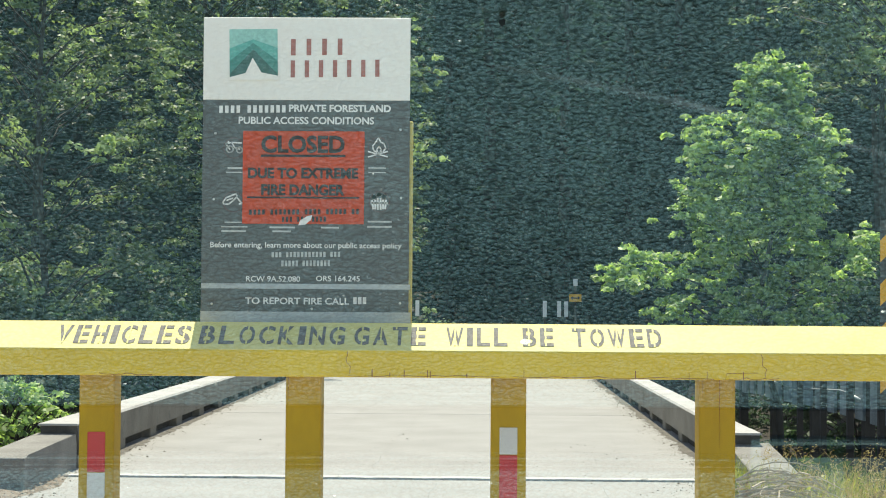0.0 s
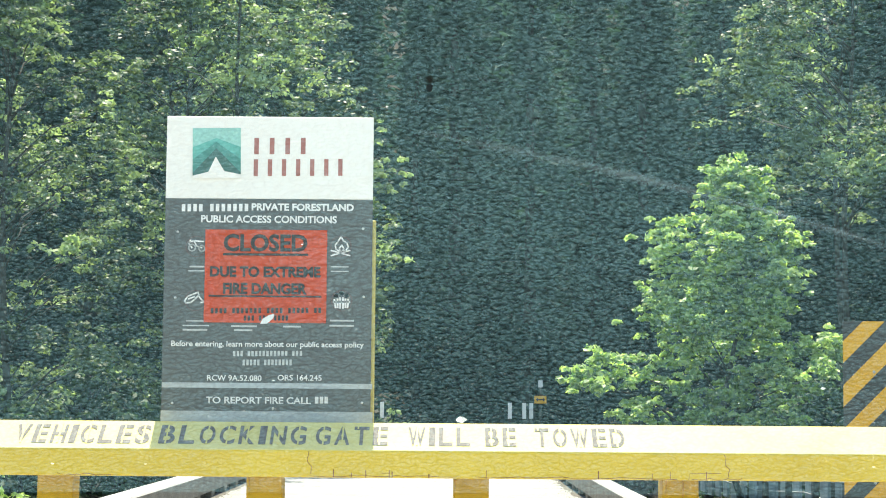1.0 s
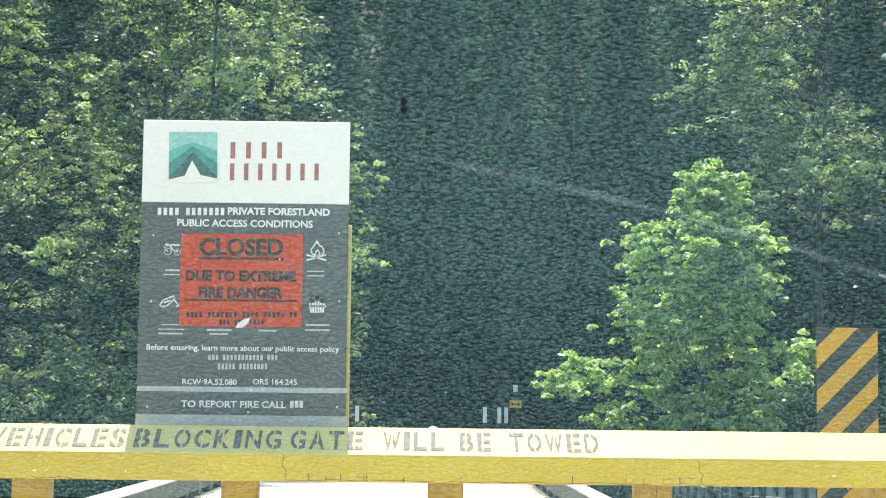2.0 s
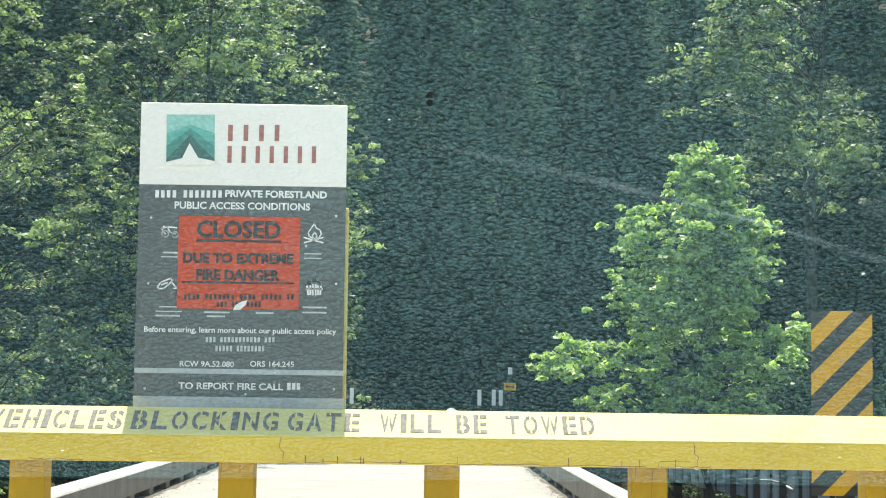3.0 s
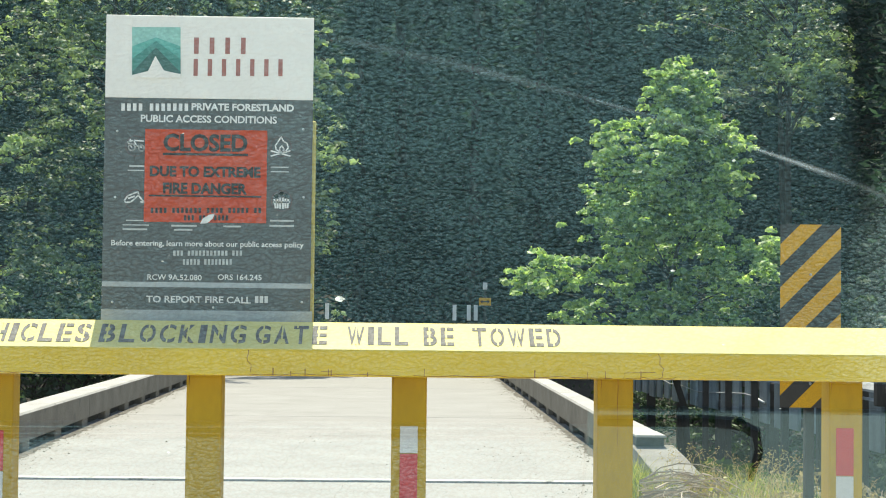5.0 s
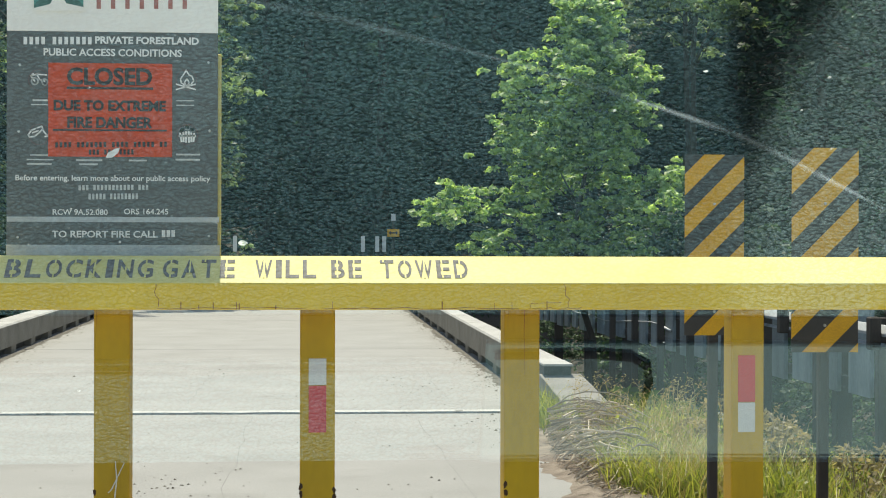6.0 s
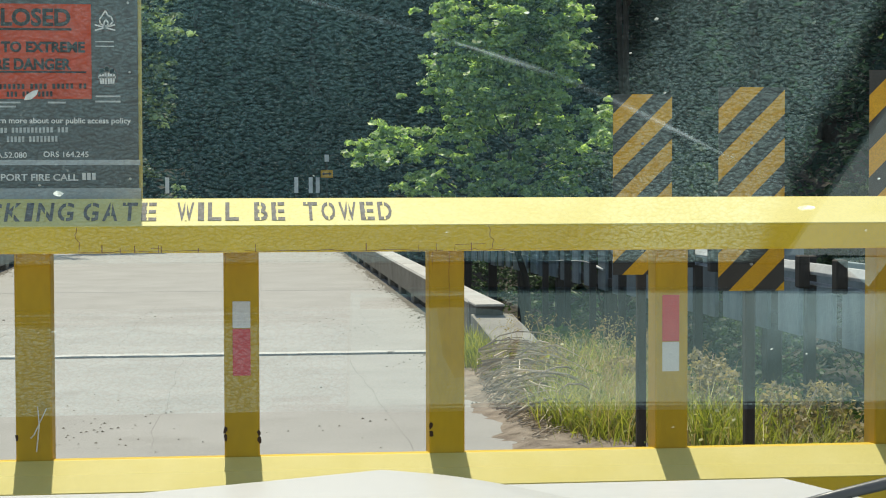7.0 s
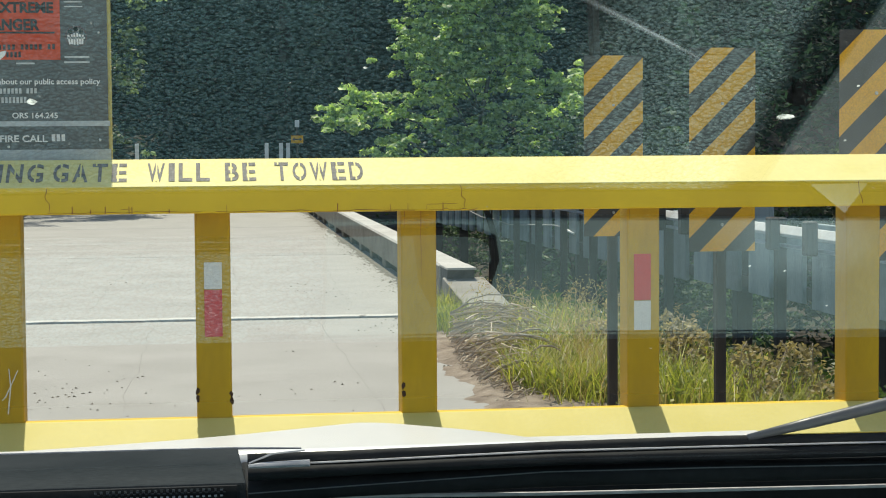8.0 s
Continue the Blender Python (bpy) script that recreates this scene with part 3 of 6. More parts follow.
def build_deck():
    road = thing("road", "pale worn concrete approach road before the bridge", "road", kind="structure")
    edge = [(1.55, -14), (1.62, 0), (1.50, 3.2), (1.58, 4.6), (1.72, 6.5), (1.95, 8.4), (2.5, BRIDGE_Y - 0.02)]
    bm = bmesh.new()
    west = [(-3.42, BRIDGE_Y - 0.02), (-3.30, 8.9), (-3.42, 8.0), (-3.55, 6.8), (-3.9, 5.0), (-4.4, 2.0), (-4.6, -14)]
    prism(bm, edge + west, "z", -0.22, 0.0)
    part("slab", bm, CONCRETE, road)
    deck = thing("bridge_deck", "sunlit pale concrete bridge deck in long slabs", "bridge deck", kind="structure")
    y = BRIDGE_Y
    for i in range(5):
        bm = bmesh.new()
        box(bm, left_rail_x(y + 4) - 0.37, right_rail_x(y + 4) + 0.30, y + 0.012, y + 8.84, -0.45, 0.012, 0.012)
        part("slab", bm, CONCRETE, deck)
        y += 8.86
    bm = bmesh.new()
    rows = []
    for i in range(45):
        x = LEFT_X + 0.03 + (RIGHT_X - LEFT_X - 0.06) * i / 44
        lip = 0.004 * noise.noise((x * 3.1, 0, 8)) + 0.002 * noise.noise((x * 11, 0, 8))
        rows.append([bm.verts.new((x, BRIDGE_Y + u, z)) for u, z in ((-0.03 + lip, -0.1), (-0.03 + lip, 0.016 + lip), (0.085 + lip * 3, 0.020 + lip), (0.10 + lip * 3, 0.008))])
    for a, b in zip(rows, rows[1:]):
        for j in range(3):
            bm.faces.new((a[j], a[j + 1], b[j + 1], b[j]))
    part("joint_nosing", bm, NOSING, deck, "pale worn concrete lip at the joint")
    bm = bmesh.new()
    box(bm, -3.4, 2.0, BRIDGE_Y - 0.050, BRIDGE_Y - 0.024, -0.3, 0.002, 0.002)
    part("expansion_joint", bm, FILL_AND_SHADE, deck, "dark filled joint across the deck")
    for gx in (-2.6, 1.3):
        bm = bmesh.new()
        box(bm, gx - 0.25, gx + 0.25, BRIDGE_Y + 0.3, FAR_Y - 0.5, -1.35, -0.45)
        part("girder", bm, RAIL_CONCRETE, deck)
    for ay, q in ((BRIDGE_Y + 0.2, 0), (FAR_Y - 0.7, 0)):
        bm = bmesh.new()
        box(bm, LEFT_X - 0.5, RIGHT_X + 0.5, ay, ay + 0.6, -4.2, -0.46, 0.02)
        part("abutment", bm, POST_WOOD if ay > 30 else RAIL_CONCRETE, deck)


build_deck()


def build_bounce_ground_and_wings():
    # unseen pale ground, added to bounce light onto the gate and the board
    bm = bmesh.new()
    prism(bm, [(-16, -70), (13, -70), (13, -9), (6, -2.4), (2.4, -1.2), (1.4, -0.4), (-4.4, 1.5), (-7, 0.5), (-16, -5)], "z", -0.10, -0.008)
    solid("unseen_bounce_ground", bm, BOUNCE_GROUND, "unseen pale ground added before the gate to bounce light", "gravel", "structure")
    for xa, xb, profile in ((2.04, 2.40, [(8.28, -0.6), (8.28, 0.155), (8.36, 0.180), (9.3, 0.262), (9.86, 0.315), (9.86, -0.6)]),
                            (-3.83, -3.48, [(8.5, -0.6), (8.5, 0.25), (8.6, 0.268), (9.4, 0.290), (10.28, 0.318), (10.28, -0.6)])):
        bm = bmesh.new()
        prism(bm, profile, "x", xa, xb, 0.012)
        solid("wing_wall", bm, WING, "low pale concrete wing wall sloping down from the rail", "wall", "structure")


build_bounce_ground_and_wings()


def build_curb_rail(x0, x1, label, start=0.0, inner=1, first=0.15):
    """A low concrete rail that stands on blocks, with drain gaps under it."""
    rail = thing("curb_rail", label, "curb rail", at=(x0, BRIDGE_Y + start, 0), group="low concrete rails along the bridge", turn=math.degrees(math.atan(SPLAY)) * inner)
    w, y = x1 - x0, 0.0
    while y < FAR_Y - BRIDGE_Y - 1:
        length = 6.0
        if y == 0.0:
            bm = bmesh.new()
            prism(bm, [(0.0, 0.387), (w, 0.387), (w, 0.400), (w - 0.006, 0.405), (0.006, 0.405), (0.0, 0.400)], "y", 0.0, 0.55)
            part("rail_tip", bm, RAIL_CONCRETE, rail)
            # end coloured dark to paint the shade under the tip
            bm = bmesh.new()
            prism(bm, [(0.04, 0.385), (0.16, 0.126), (0.55, 0.126), (0.55, 0.385)], "x", 0.01, w - 0.01)
            part("shaded_end", bm, FILL_AND_SHADE, rail, "dark end below the tip with its shade painted in")
        bm = bmesh.new()
        prism(bm, [(0.0, 0.125), (w, 0.125), (w, 0.385), (w - 0.015, 0.405), (0.015, 0.405), (0.0, 0.385)], "y", y + (0.552 if y == 0.0 else 0.006), y + length - 0.006)
        part("beam", bm, RAIL_CONCRETE, rail)
        # stained inner face, darkened further to paint its shade
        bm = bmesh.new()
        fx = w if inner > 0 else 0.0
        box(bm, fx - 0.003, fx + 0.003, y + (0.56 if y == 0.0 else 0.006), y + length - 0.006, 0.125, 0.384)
        part("stained_shaded_face", bm, RAIL_FACE, rail, "stained inner face darkened with painted shade")
        y += length
    # dark strip blackens the drain gaps, standing in for shade as well as dirt
    bm = bmesh.new()
    box(bm, w * 0.35, w * 0.65, first + 0.4, FAR_Y - BRIDGE_Y - 2, 0.008, 0.122)
    part("dirt_and_gap_shade", bm, SOIL, rail, "dark packed dirt and painted shade in the drain gaps")
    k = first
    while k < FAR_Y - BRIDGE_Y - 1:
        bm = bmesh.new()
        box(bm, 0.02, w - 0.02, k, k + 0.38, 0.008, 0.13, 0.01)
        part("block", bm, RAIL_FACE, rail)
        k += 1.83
    return rail


build_curb_rail(LEFT_X - 0.34, LEFT_X, "low grey concrete bridge rail with dark drain gaps", 0.45)
build_curb_rail(RIGHT_X, RIGHT_X + 0.25, "low grey concrete bridge rail with weeds at its open end", 0.0, -1, 0.54)


def build_cracks():
    """Fine cracks along and across the slabs."""
    rs = random.Random(6)
    for x, y0, y1, drift in ((-0.95, 10.5, 33.0, 0.02), (0.35, 12.0, 24.0, -0.015), (-2.1, 10.2, 20.0, 0.01), (-0.4, 4.5, 9.4, 0.03), (0.9, 3.2, 9.2, -0.02), (-1.6, 10.4, 26.0, 0.012), (1.35, 11.0, 22.0, 0.006)):
        bm = bmesh.new()
        z = 0.0128 if y0 > BRIDGE_Y else 0.0008
        n = int((y1 - y0) / 0.35)
        a, b, u = [], [], x
        for i in range(n + 1):
            y = y0 + (y1 - y0) * i / n
            u += rs.gauss(drift * 0.2, 0.018)
            w = 0.0012 + 0.0012 * rs.random()
            a.append(bm.verts.new((u - w, y, z)))
            b.append(bm.verts.new((u + w, y, z)))
        for i in range(n):
            bm.faces.new((a[i], b[i], b[i + 1], a[i + 1]))
        solid("slab_crack", bm, CRACK, "fine dark crack in the concrete deck", "crack", "structure")


build_cracks()


# ---- the yellow gate ----
def build_gate():
    gate = thing("gate", "yellow painted steel road gate with stencilled warning and rust", "gate", at=(0, 0, 0))
    X0, X1 = -2.9, 3.1
    bm = bmesh.new()
    prism(bm, [(-0.12, 1.2263), (-0.12, 1.3005), (0.0, 1.378), (0.06, 1.372), (0.06, 1.2263)], "x", X0, X1, 0.005)
    top = part("top_beam", bm, YELLOW, gate)
    bm = bmesh.new()
    prism(bm, [(-0.12, 0.46), (-0.12, 0.556), (0.0, 0.634), (0.06, 0.630), (0.06, 0.46)], "x", X0, X1, 0.006)
    part("bottom_beam", bm, YELLOW, gate)
    # the slanted faces, in a paler yellow that paints in the sun's sheen
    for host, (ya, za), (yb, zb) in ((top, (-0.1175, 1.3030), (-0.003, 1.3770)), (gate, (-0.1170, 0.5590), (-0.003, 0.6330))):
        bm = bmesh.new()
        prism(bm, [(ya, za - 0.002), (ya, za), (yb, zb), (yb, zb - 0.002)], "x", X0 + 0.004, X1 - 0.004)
        part("sloped_face", bm, YELLOW_PALE, host, "pale yellow face with the sun's sheen painted in")
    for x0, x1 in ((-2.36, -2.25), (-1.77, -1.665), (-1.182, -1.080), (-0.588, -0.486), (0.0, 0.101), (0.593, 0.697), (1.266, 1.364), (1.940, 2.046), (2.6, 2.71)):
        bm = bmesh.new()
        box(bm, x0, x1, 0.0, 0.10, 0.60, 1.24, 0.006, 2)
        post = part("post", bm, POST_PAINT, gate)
        for z in (1.2245, 0.6290):
            bm = bmesh.new()
            tube(bm, [(x0 + (x1 - x0) * i / 5, -0.0012, z + 0.0012 * math.sin(i * 2.1 + x0 * 9)) for i in range(6)], [0.0016 + 0.0007 * math.sin(i * 1.7 + x0 * 5) for i in range(6)], 5)
            part("weld_bead", bm, RUST, post, "rusty weld bead")
    # joints between the welded lengths, and rust along the lower edge
    rnd = random.Random(4)
    for x in (-1.9, -0.405, 0.752, 1.93):
        bm = bmesh.new()
        pts = [(x + rnd.uniform(-0.004, 0.004) + 0.012 * (i > 3), -0.1206, 1.299 - 0.0105 * i) for i in range(7)]
        tube(bm, pts, [0.0008] * 7, 5)
        part("weld_seam", bm, RUST, top)
    for x0, x1 in ((-0.40, 0.02), (0.06, 0.62), (0.66, 0.80), (-1.10, -0.95)):
        bm = bmesh.new()
        n = 14
        tube(bm, [(x0 + (x1 - x0) * i / n, -0.1204, 1.2300 + rnd.uniform(-0.002, 0.004)) for i in range(n + 1)], [rnd.uniform(0.0004, 0.0010) for i in range(n + 1)], 5)
        part("rust_line", bm, RUST, top)
    for x in (-0.335, -0.285, -0.245, -0.18, -0.172, -0.07, 0.09, 0.40, 0.55, 0.60, 0.70):
        bm = bmesh.new()
        h = rnd.uniform(0.008, 0.024)
        box(bm, x, x + rnd.uniform(0.0012, 0.0028), -0.1206, -0.116, 1.2275, 1.227 + h, 0.0003)
        part("rust_run", bm, RUST, top)
    for x, z in ((0.002, 0.712), (0.098, 0.700), (0.597, 0.712), (0.003, 0.690), (0.598, 0.690), (0.099, 0.680), (-0.584, 0.700)):
        bm = bmesh.new()
        bmesh.ops.create_icosphere(bm, subdivisions=2, radius=1)
        for v in bm.verts:
            v.co = Vector((x + v.co.x * 0.0035, 0.0 + v.co.y * 0.0012, z + v.co.z * 0.009)) + Vector((rnd.uniform(-1, 1), 0, rnd.uniform(-1, 1))) * 0.004
        part("rust_patch", bm, RUST_DARK, gate, "black scaled rust")
    for pts in (((-0.53, -0.004, 0.66), (-0.52, -0.02, 0.74), (-0.525, -0.012, 0.79)), ((-0.545, -0.004, 0.70), (-0.535, -0.018, 0.71), (-0.50, -0.014, 0.785))):
        bm = bmesh.new()
        tube(bm, pts, [0.0022, 0.002, 0.0012], 5)
        part("wire_tie", bm, WHITE_TAPE, gate, "pale wire tie round a post")
    for path in (((0.742, -0.1204, 1.247), (0.70, -0.1204, 1.2462), (0.655, -0.1204, 1.245), (0.652, -0.1204, 1.228)), ((-0.20, -0.1204, 1.240), (-0.172, -0.1204, 1.2405), (-0.17, -0.1204, 1.229))):
        bm = bmesh.new()
        tube(bm, path, [0.0006] * len(path), 5)
        part("weld_seam", bm, RUST, top)
    for x, w, z in ((0.652, 0.004, 1.03), (0.604, 0.003, 1.17), (0.006, 0.003, 1.18), (-0.580, 0.003, 1.15), (1.272, 0.003, 1.19)):
        bm = bmesh.new()
        tube(bm, [(x + rnd.uniform(-0.001, 0.001), -0.0002, 1.226 - (1.226 - z) * i / 6) for i in range(7)], [w * 0.25 * (1 - i / 8) for i in range(7)], 5)
        part("rust_streak", bm, RUST, gate)
    # tape on every other post
    for x, up in ((0.025, (("w", 1.005, 1.082), ("r", 0.868, 1.003))), (1.286, (("r", 0.951, 1.088), ("w", 0.862, 0.949))), (-1.156, (("r", 0.945, 1.060), ("w", 0.862, 0.943))),
                  (2.55 + 0.08, (("r", 0.951, 1.088), ("w", 0.862, 0.949)))):
        for c, a, b in up:
            bm = bmesh.new()
            box(bm, x, x + 0.051, -0.0025, 0.0015, a, b, 0.001)
            part("reflective_tape", bm, RED_TAPE if c == "r" else WHITE_TAPE, gate, "red reflective tape" if c == "r" else "white reflective tape")
    # stencilled words on the slanted face
    slope = math.atan2(0.12, 0.0775)
    nrm = Vector((0, -math.cos(slope), math.sin(slope)))
    for word, x0, x1 in (("VEHICLES", -1.232, -0.853), ("BLOCKING", -0.826, -0.415), ("GATE", -0.388, -0.185), ("WILL", -0.128, 0.045), ("BE", 0.088, 0.175), ("TOWED", 0.228, 0.479)):
        n = len(word)
        widths = [0.45 if c == "I" else (1.25 if c == "W" else 1.0) for c in word]
        unit = (x1 - x0) / (sum(widths) + 0.28 * (n - 1))
        x = x0
        for c, w in zip(word, widths):
            me = lettering(c, w * unit, 0.092, 0.0006, 0.018)
            me.materials.append(STENCIL)
            ob = part("letter", me, None, top)
            ob.matrix_basis = Matrix.Translation(Vector((x, -0.12, 1.3005)) + Vector((0, 0.0225, 0.0145)) + nrm * 0.0016) @ Matrix.Rotation(-slope, 4, "X")
            if c not in "IL":
                bm = bmesh.new()
                mid = w * unit * {"E": 0.42, "B": 0.45, "T": 0.25, "D": 0.45}.get(c, 0.52)
                box(bm, mid - 0.0022, mid + 0.0022, -0.0010, 0.0, 0.08 if c == "T" else 0.0, 0.098)
                ob = part("stencil_bridge", bm, YELLOW_PALE, top)
                ob.matrix_basis = Matrix.Translation(Vector((x, -0.12, 1.3005)) + Vector((0, 0.0225, 0.0145)) + nrm * 0.0016) @ Matrix.Rotation(-slope, 4, "X")
            x += (w + 0.28) * unit
    # end posts set in the ground
    for x in (-3.05, 3.1):
        bm = bmesh.new()
        box(bm, x - 0.0, x + 0.15, -0.06, 0.09, -0.3, 1.5, 0.01, 2)
        part("end_post", bm, YELLOW, gate)
    return gate


build_gate()


# ---- the notice board behind the gate ----
def build_board():
    L, W, TOP, Y = -0.855, 0.612, 2.277, 0.129
    board = thing("notice_board", "white and grey printed access notice board standing behind the gate", "notice board", at=(L, Y, TOP))

    def on_board(x, y):
        """Where a point of the print lies on the board, from its drawing."""
        return (x - 252 + 0.0185 * (y - 160)) / 597.0, -(y - 160 - 0.0120 * (x - 252)) / 597.0

    def flat(name, x0, y0, x1, y1, mat, lift, label="", host=None, thick=0.0007):
        (a, zt), (b, zb) = on_board(x0, y0), on_board(x1, y1)
        mid_t, mid_b = on_board((x0 + x1) / 2, y0)[1], on_board((x0 + x1) / 2, y1)[1]
        bm = bmesh.new()
        box(bm, a, b, -lift - thick, -lift, mid_b, mid_t)
        return part(name, bm, mat, host or board, label)

    def words(text, x0, y0, x1, y1, mat, lift, host, bold=0.0):
        (a, zt), (b, zb) = on_board(x0, (y0 + y1) / 2), on_board(x1, (y0 + y1) / 2)
        zb = on_board((x0 + x1) / 2, y1)[1]
        h = (y1 - y0) / 597.0
        me = lettering(text, b - a, h, 0.0006, bold)
        me.materials.append(mat)
        ob = part("lettering", me, None, host)
        ob.location = (a, -lift, zb)
        return ob

    def bars(x0, y0, x1, y1, mat, lift, host, counts, gap=0.22, name="print_bar"):
        """Rows of plain bars in place of letters; counts: letters of each word."""
        total = sum(counts) + 0.9 * (len(counts) - 1)
        u = (x1 - x0) / total
        x = x0
        for n in counts:
            for i in range(n):
                flat(name, x + gap * u * 0.5, y0, x + u * (1 - gap * 0.5), y1, mat, lift, host=host)
                x += u
            x += 0.9 * u

    bm = bmesh.new()
    box(bm, 0.0, W, 0.0, 0.004, -0.245, 0.0, 0.0012)
    head = part("header_panel", bm, SIGN_WHITE, board, "white header panel with a green emblem")
    bm = bmesh.new()
    box(bm, 0.0, W, -0.0004, 0.004, -0.93, -0.2452, 0.0012)
    panel = part("grey_panel", bm, SIGN_GREY, board, "dark grey panel with white print")
    bm = bmesh.new()
    box(bm, 0.014, W + 0.010, 0.006, 0.022, -0.96, -0.305, 0.003)
    part("backing_board", bm, SIGN_EDGE, board, "weathered yellow backing board")
    for x in (0.14, 0.43):
        bm = bmesh.new()
        box(bm, x, x + 0.05, 0.023, 0.073, -1.04, -0.10, 0.004)
        part("support_post", bm, POST_WOOD, board)
        bm = bmesh.new()
        box(bm, x + 0.01, x + 0.04, -0.072, 0.024, -1.035, -0.975, 0.003)
        part("bracket", bm, SCREW, board, "steel bracket to the gate beam")
    # emblem: four shades of green, a pale path up the middle
    def shape(outline, mat, lift, host=head):
        bm = bmesh.new()
        prism(bm, [on_board(x, y) for x, y in outline], "y", -lift - 0.0006, -lift)
        part("emblem_shape", bm, mat, host)
    shape([(297, 182), (382, 182), (382, 222), (297, 222)], TEAL[0], 0.0004)
    shape([(297, 216), (339, 200), (382, 216), (382, 250), (297, 250)], TEAL[1], 0.0012)
    shape([(297, 238), (339, 207), (382, 238), (382, 266), (297, 266)], TEAL[2], 0.0020)
    shape([(297, 262), (339, 218), (382, 262), (382, 268), (297, 268)], TEAL[3], 0.0028)
    shape([(297, 267), (325, 260), (338, 233), (353, 259), (382, 265), (382, 272), (297, 272)], SIGN_WHITE, 0.0036)
    bars(396, 200, 506, 229, BRAND_RED, 0.0004, head, [4], 0.72)
    bars(396, 238, 570, 268, BRAND_RED, 0.0004, head, [7], 0.72)
    # grey panel print
    bars(276, 317, 397, 330, LETTER_WHITE, 0.0008, panel, [4, 7], 0.42)
    words("PRIVATE FORESTLAND", 401, 317, 581, 330, LETTER_WHITE, 0.0008, panel, 0.035)
    words("PUBLIC ACCESS CONDITIONS", 312, 338, 551, 351, LETTER_WHITE, 0.0008, panel, 0.025)
    words("Before entering, learn more about our public access policy", 260, 559, 597, 572, LETTER_WHITE, 0.0008, panel, 0.016)
    bars(367, 576, 490, 585, LETTER_PALE, 0.0008, panel, [3, 11, 3], 0.4)
    bars(384, 591, 472, 601, LETTER_PALE, 0.0008, panel, [5, 8], 0.4)
    words("RCW 9A.52.080", 323, 618, 418, 628, LETTER_WHITE, 0.0008, panel, 0.014)
    words("ORS 164.245", 446, 618, 523, 628, LETTER_WHITE, 0.0008, panel, 0.014)
    flat("rule", 244, 632, 611, 641, SIGN_PALE, 0.0006, "pale dividing rule", panel)
    words("TO REPORT FIRE CALL", 321, 656, 504, 668, LETTER_WHITE, 0.0008, panel, 0.022)
    bars(510, 656, 535, 668, LETTER_WHITE, 0.0008, panel, [3], 0.3)
    flat("bottom_strip", 242, 681, 611, 706, SIGN_PALE, 0.0006, "pale grey strip along the bottom", panel)
    for x0, y0, x1, y1 in ((292, 426, 318, 429), (289, 434, 318, 436), (540, 428, 571, 430), (540, 436, 571, 438), (286, 522, 317, 524), (280, 530, 326, 532), (280, 537, 323, 540),
                           (365, 531, 410, 534), (370, 538, 402, 541), (456, 532, 487, 535), (538, 522, 580, 525), (537, 531, 580, 534)):
        flat("caption_bar", x0, y0, x1, y1, LETTER_PALE, 0.0006, host=panel)

    def drawn(paths, mat, w, lift=0.0008, label="small pale pictogram"):
        """A pictogram of thin strokes; a path is a row of points."""
        bm = bmesh.new()
        for path in paths:
            for (xa, ya), (xb, yb) in zip(path, path[1:]):
                d = math.hypot(xb - xa, yb - ya) or 1
                nx, ny, ux, uy = -(yb - ya) / d * w / 2, (xb - xa) / d * w / 2, (xb - xa) / d * w * 0.3, (yb - ya) / d * w * 0.3
                prism(bm, [on_board(px, py) for px, py in ((xa + nx - ux, ya + ny - uy), (xb + nx + ux, yb + ny + uy), (xb - nx + ux, yb - ny + uy), (xa - nx - ux, ya - ny - uy))], "y", -lift - 0.0006, -lift)
        part("pictogram", bm, mat, panel, label)

    big = lambda *pts: [(240 + x / 2.78, 300 + y / 2.78) for x, y in pts]
    ring = lambda cx, cy, r, n=14: big(*[(cx + r * math.cos(2 * math.pi * i / n), cy + r * math.sin(2 * math.pi * i / n)) for i in range(n + 1)])
    drawn([ring(156, 262, 16), ring(204, 266, 14), big((136, 236), (165, 228), (212, 232)), big((165, 228), (180, 254), (204, 262)), big((150, 224), (138, 238), (156, 262))], LETTER_WHITE, 2.4)
    drawn([big((885, 210), (868, 236), (856, 252), (860, 272), (880, 284), (906, 280), (920, 262), (912, 240), (896, 232), (885, 210)), big((880, 284), (876, 268), (888, 252), (898, 270), (890, 284)), big((835, 278), (928, 304)), big((835, 304), (928, 278))], LETTER_WHITE, 2.4)
    drawn([big((120, 522), (136, 500), (160, 490), (186, 480), (190, 494), (170, 514), (150, 530), (126, 532), (120, 522)), big((190, 500), (206, 520), (216, 528), (200, 530)), big((140, 512), (168, 502))], LETTER_WHITE, 2.6)
    drawn([ring(860, 500, 7), ring(885, 489, 7), ring(910, 500, 7), big((850, 518), (856, 558)), big((866, 516), (866, 558)), big((878, 510), (878, 560)), big((892, 510), (892, 560)), big((904, 516), (904, 558)), big((918, 518), (914, 558)), big((846, 530), (924, 530))], LETTER_WHITE, 3.2)
    for cx, cy in ((176, 256), (884, 258), (172, 520), (886, 524)):
        drawn([ring(cx, cy, 50, 20)], FAINT_RED, 1.6, 0.0003, "faint dark red ring round a pictogram")
    for x, y in ((271, 366), (597, 362), (597, 482), (262, 666), (593, 667), (438, 676), (267, 482)):
        a, z = on_board(x, y)
        bm = bmesh.new()
        bmesh.ops.create_cone(bm, segments=10, radius1=0.0042, radius2=0.003, depth=0.003, cap_ends=True, matrix=pose(a, -0.002, z, 90))
        part("screw", bm, SCREW, panel)
    # orange closure notice, a thin sheet that bulges a little
    (a, zt), (b, zb) = on_board(320, 362), on_board(531, 528)
    bm = bmesh.new()
    nx, nz = 14, 10
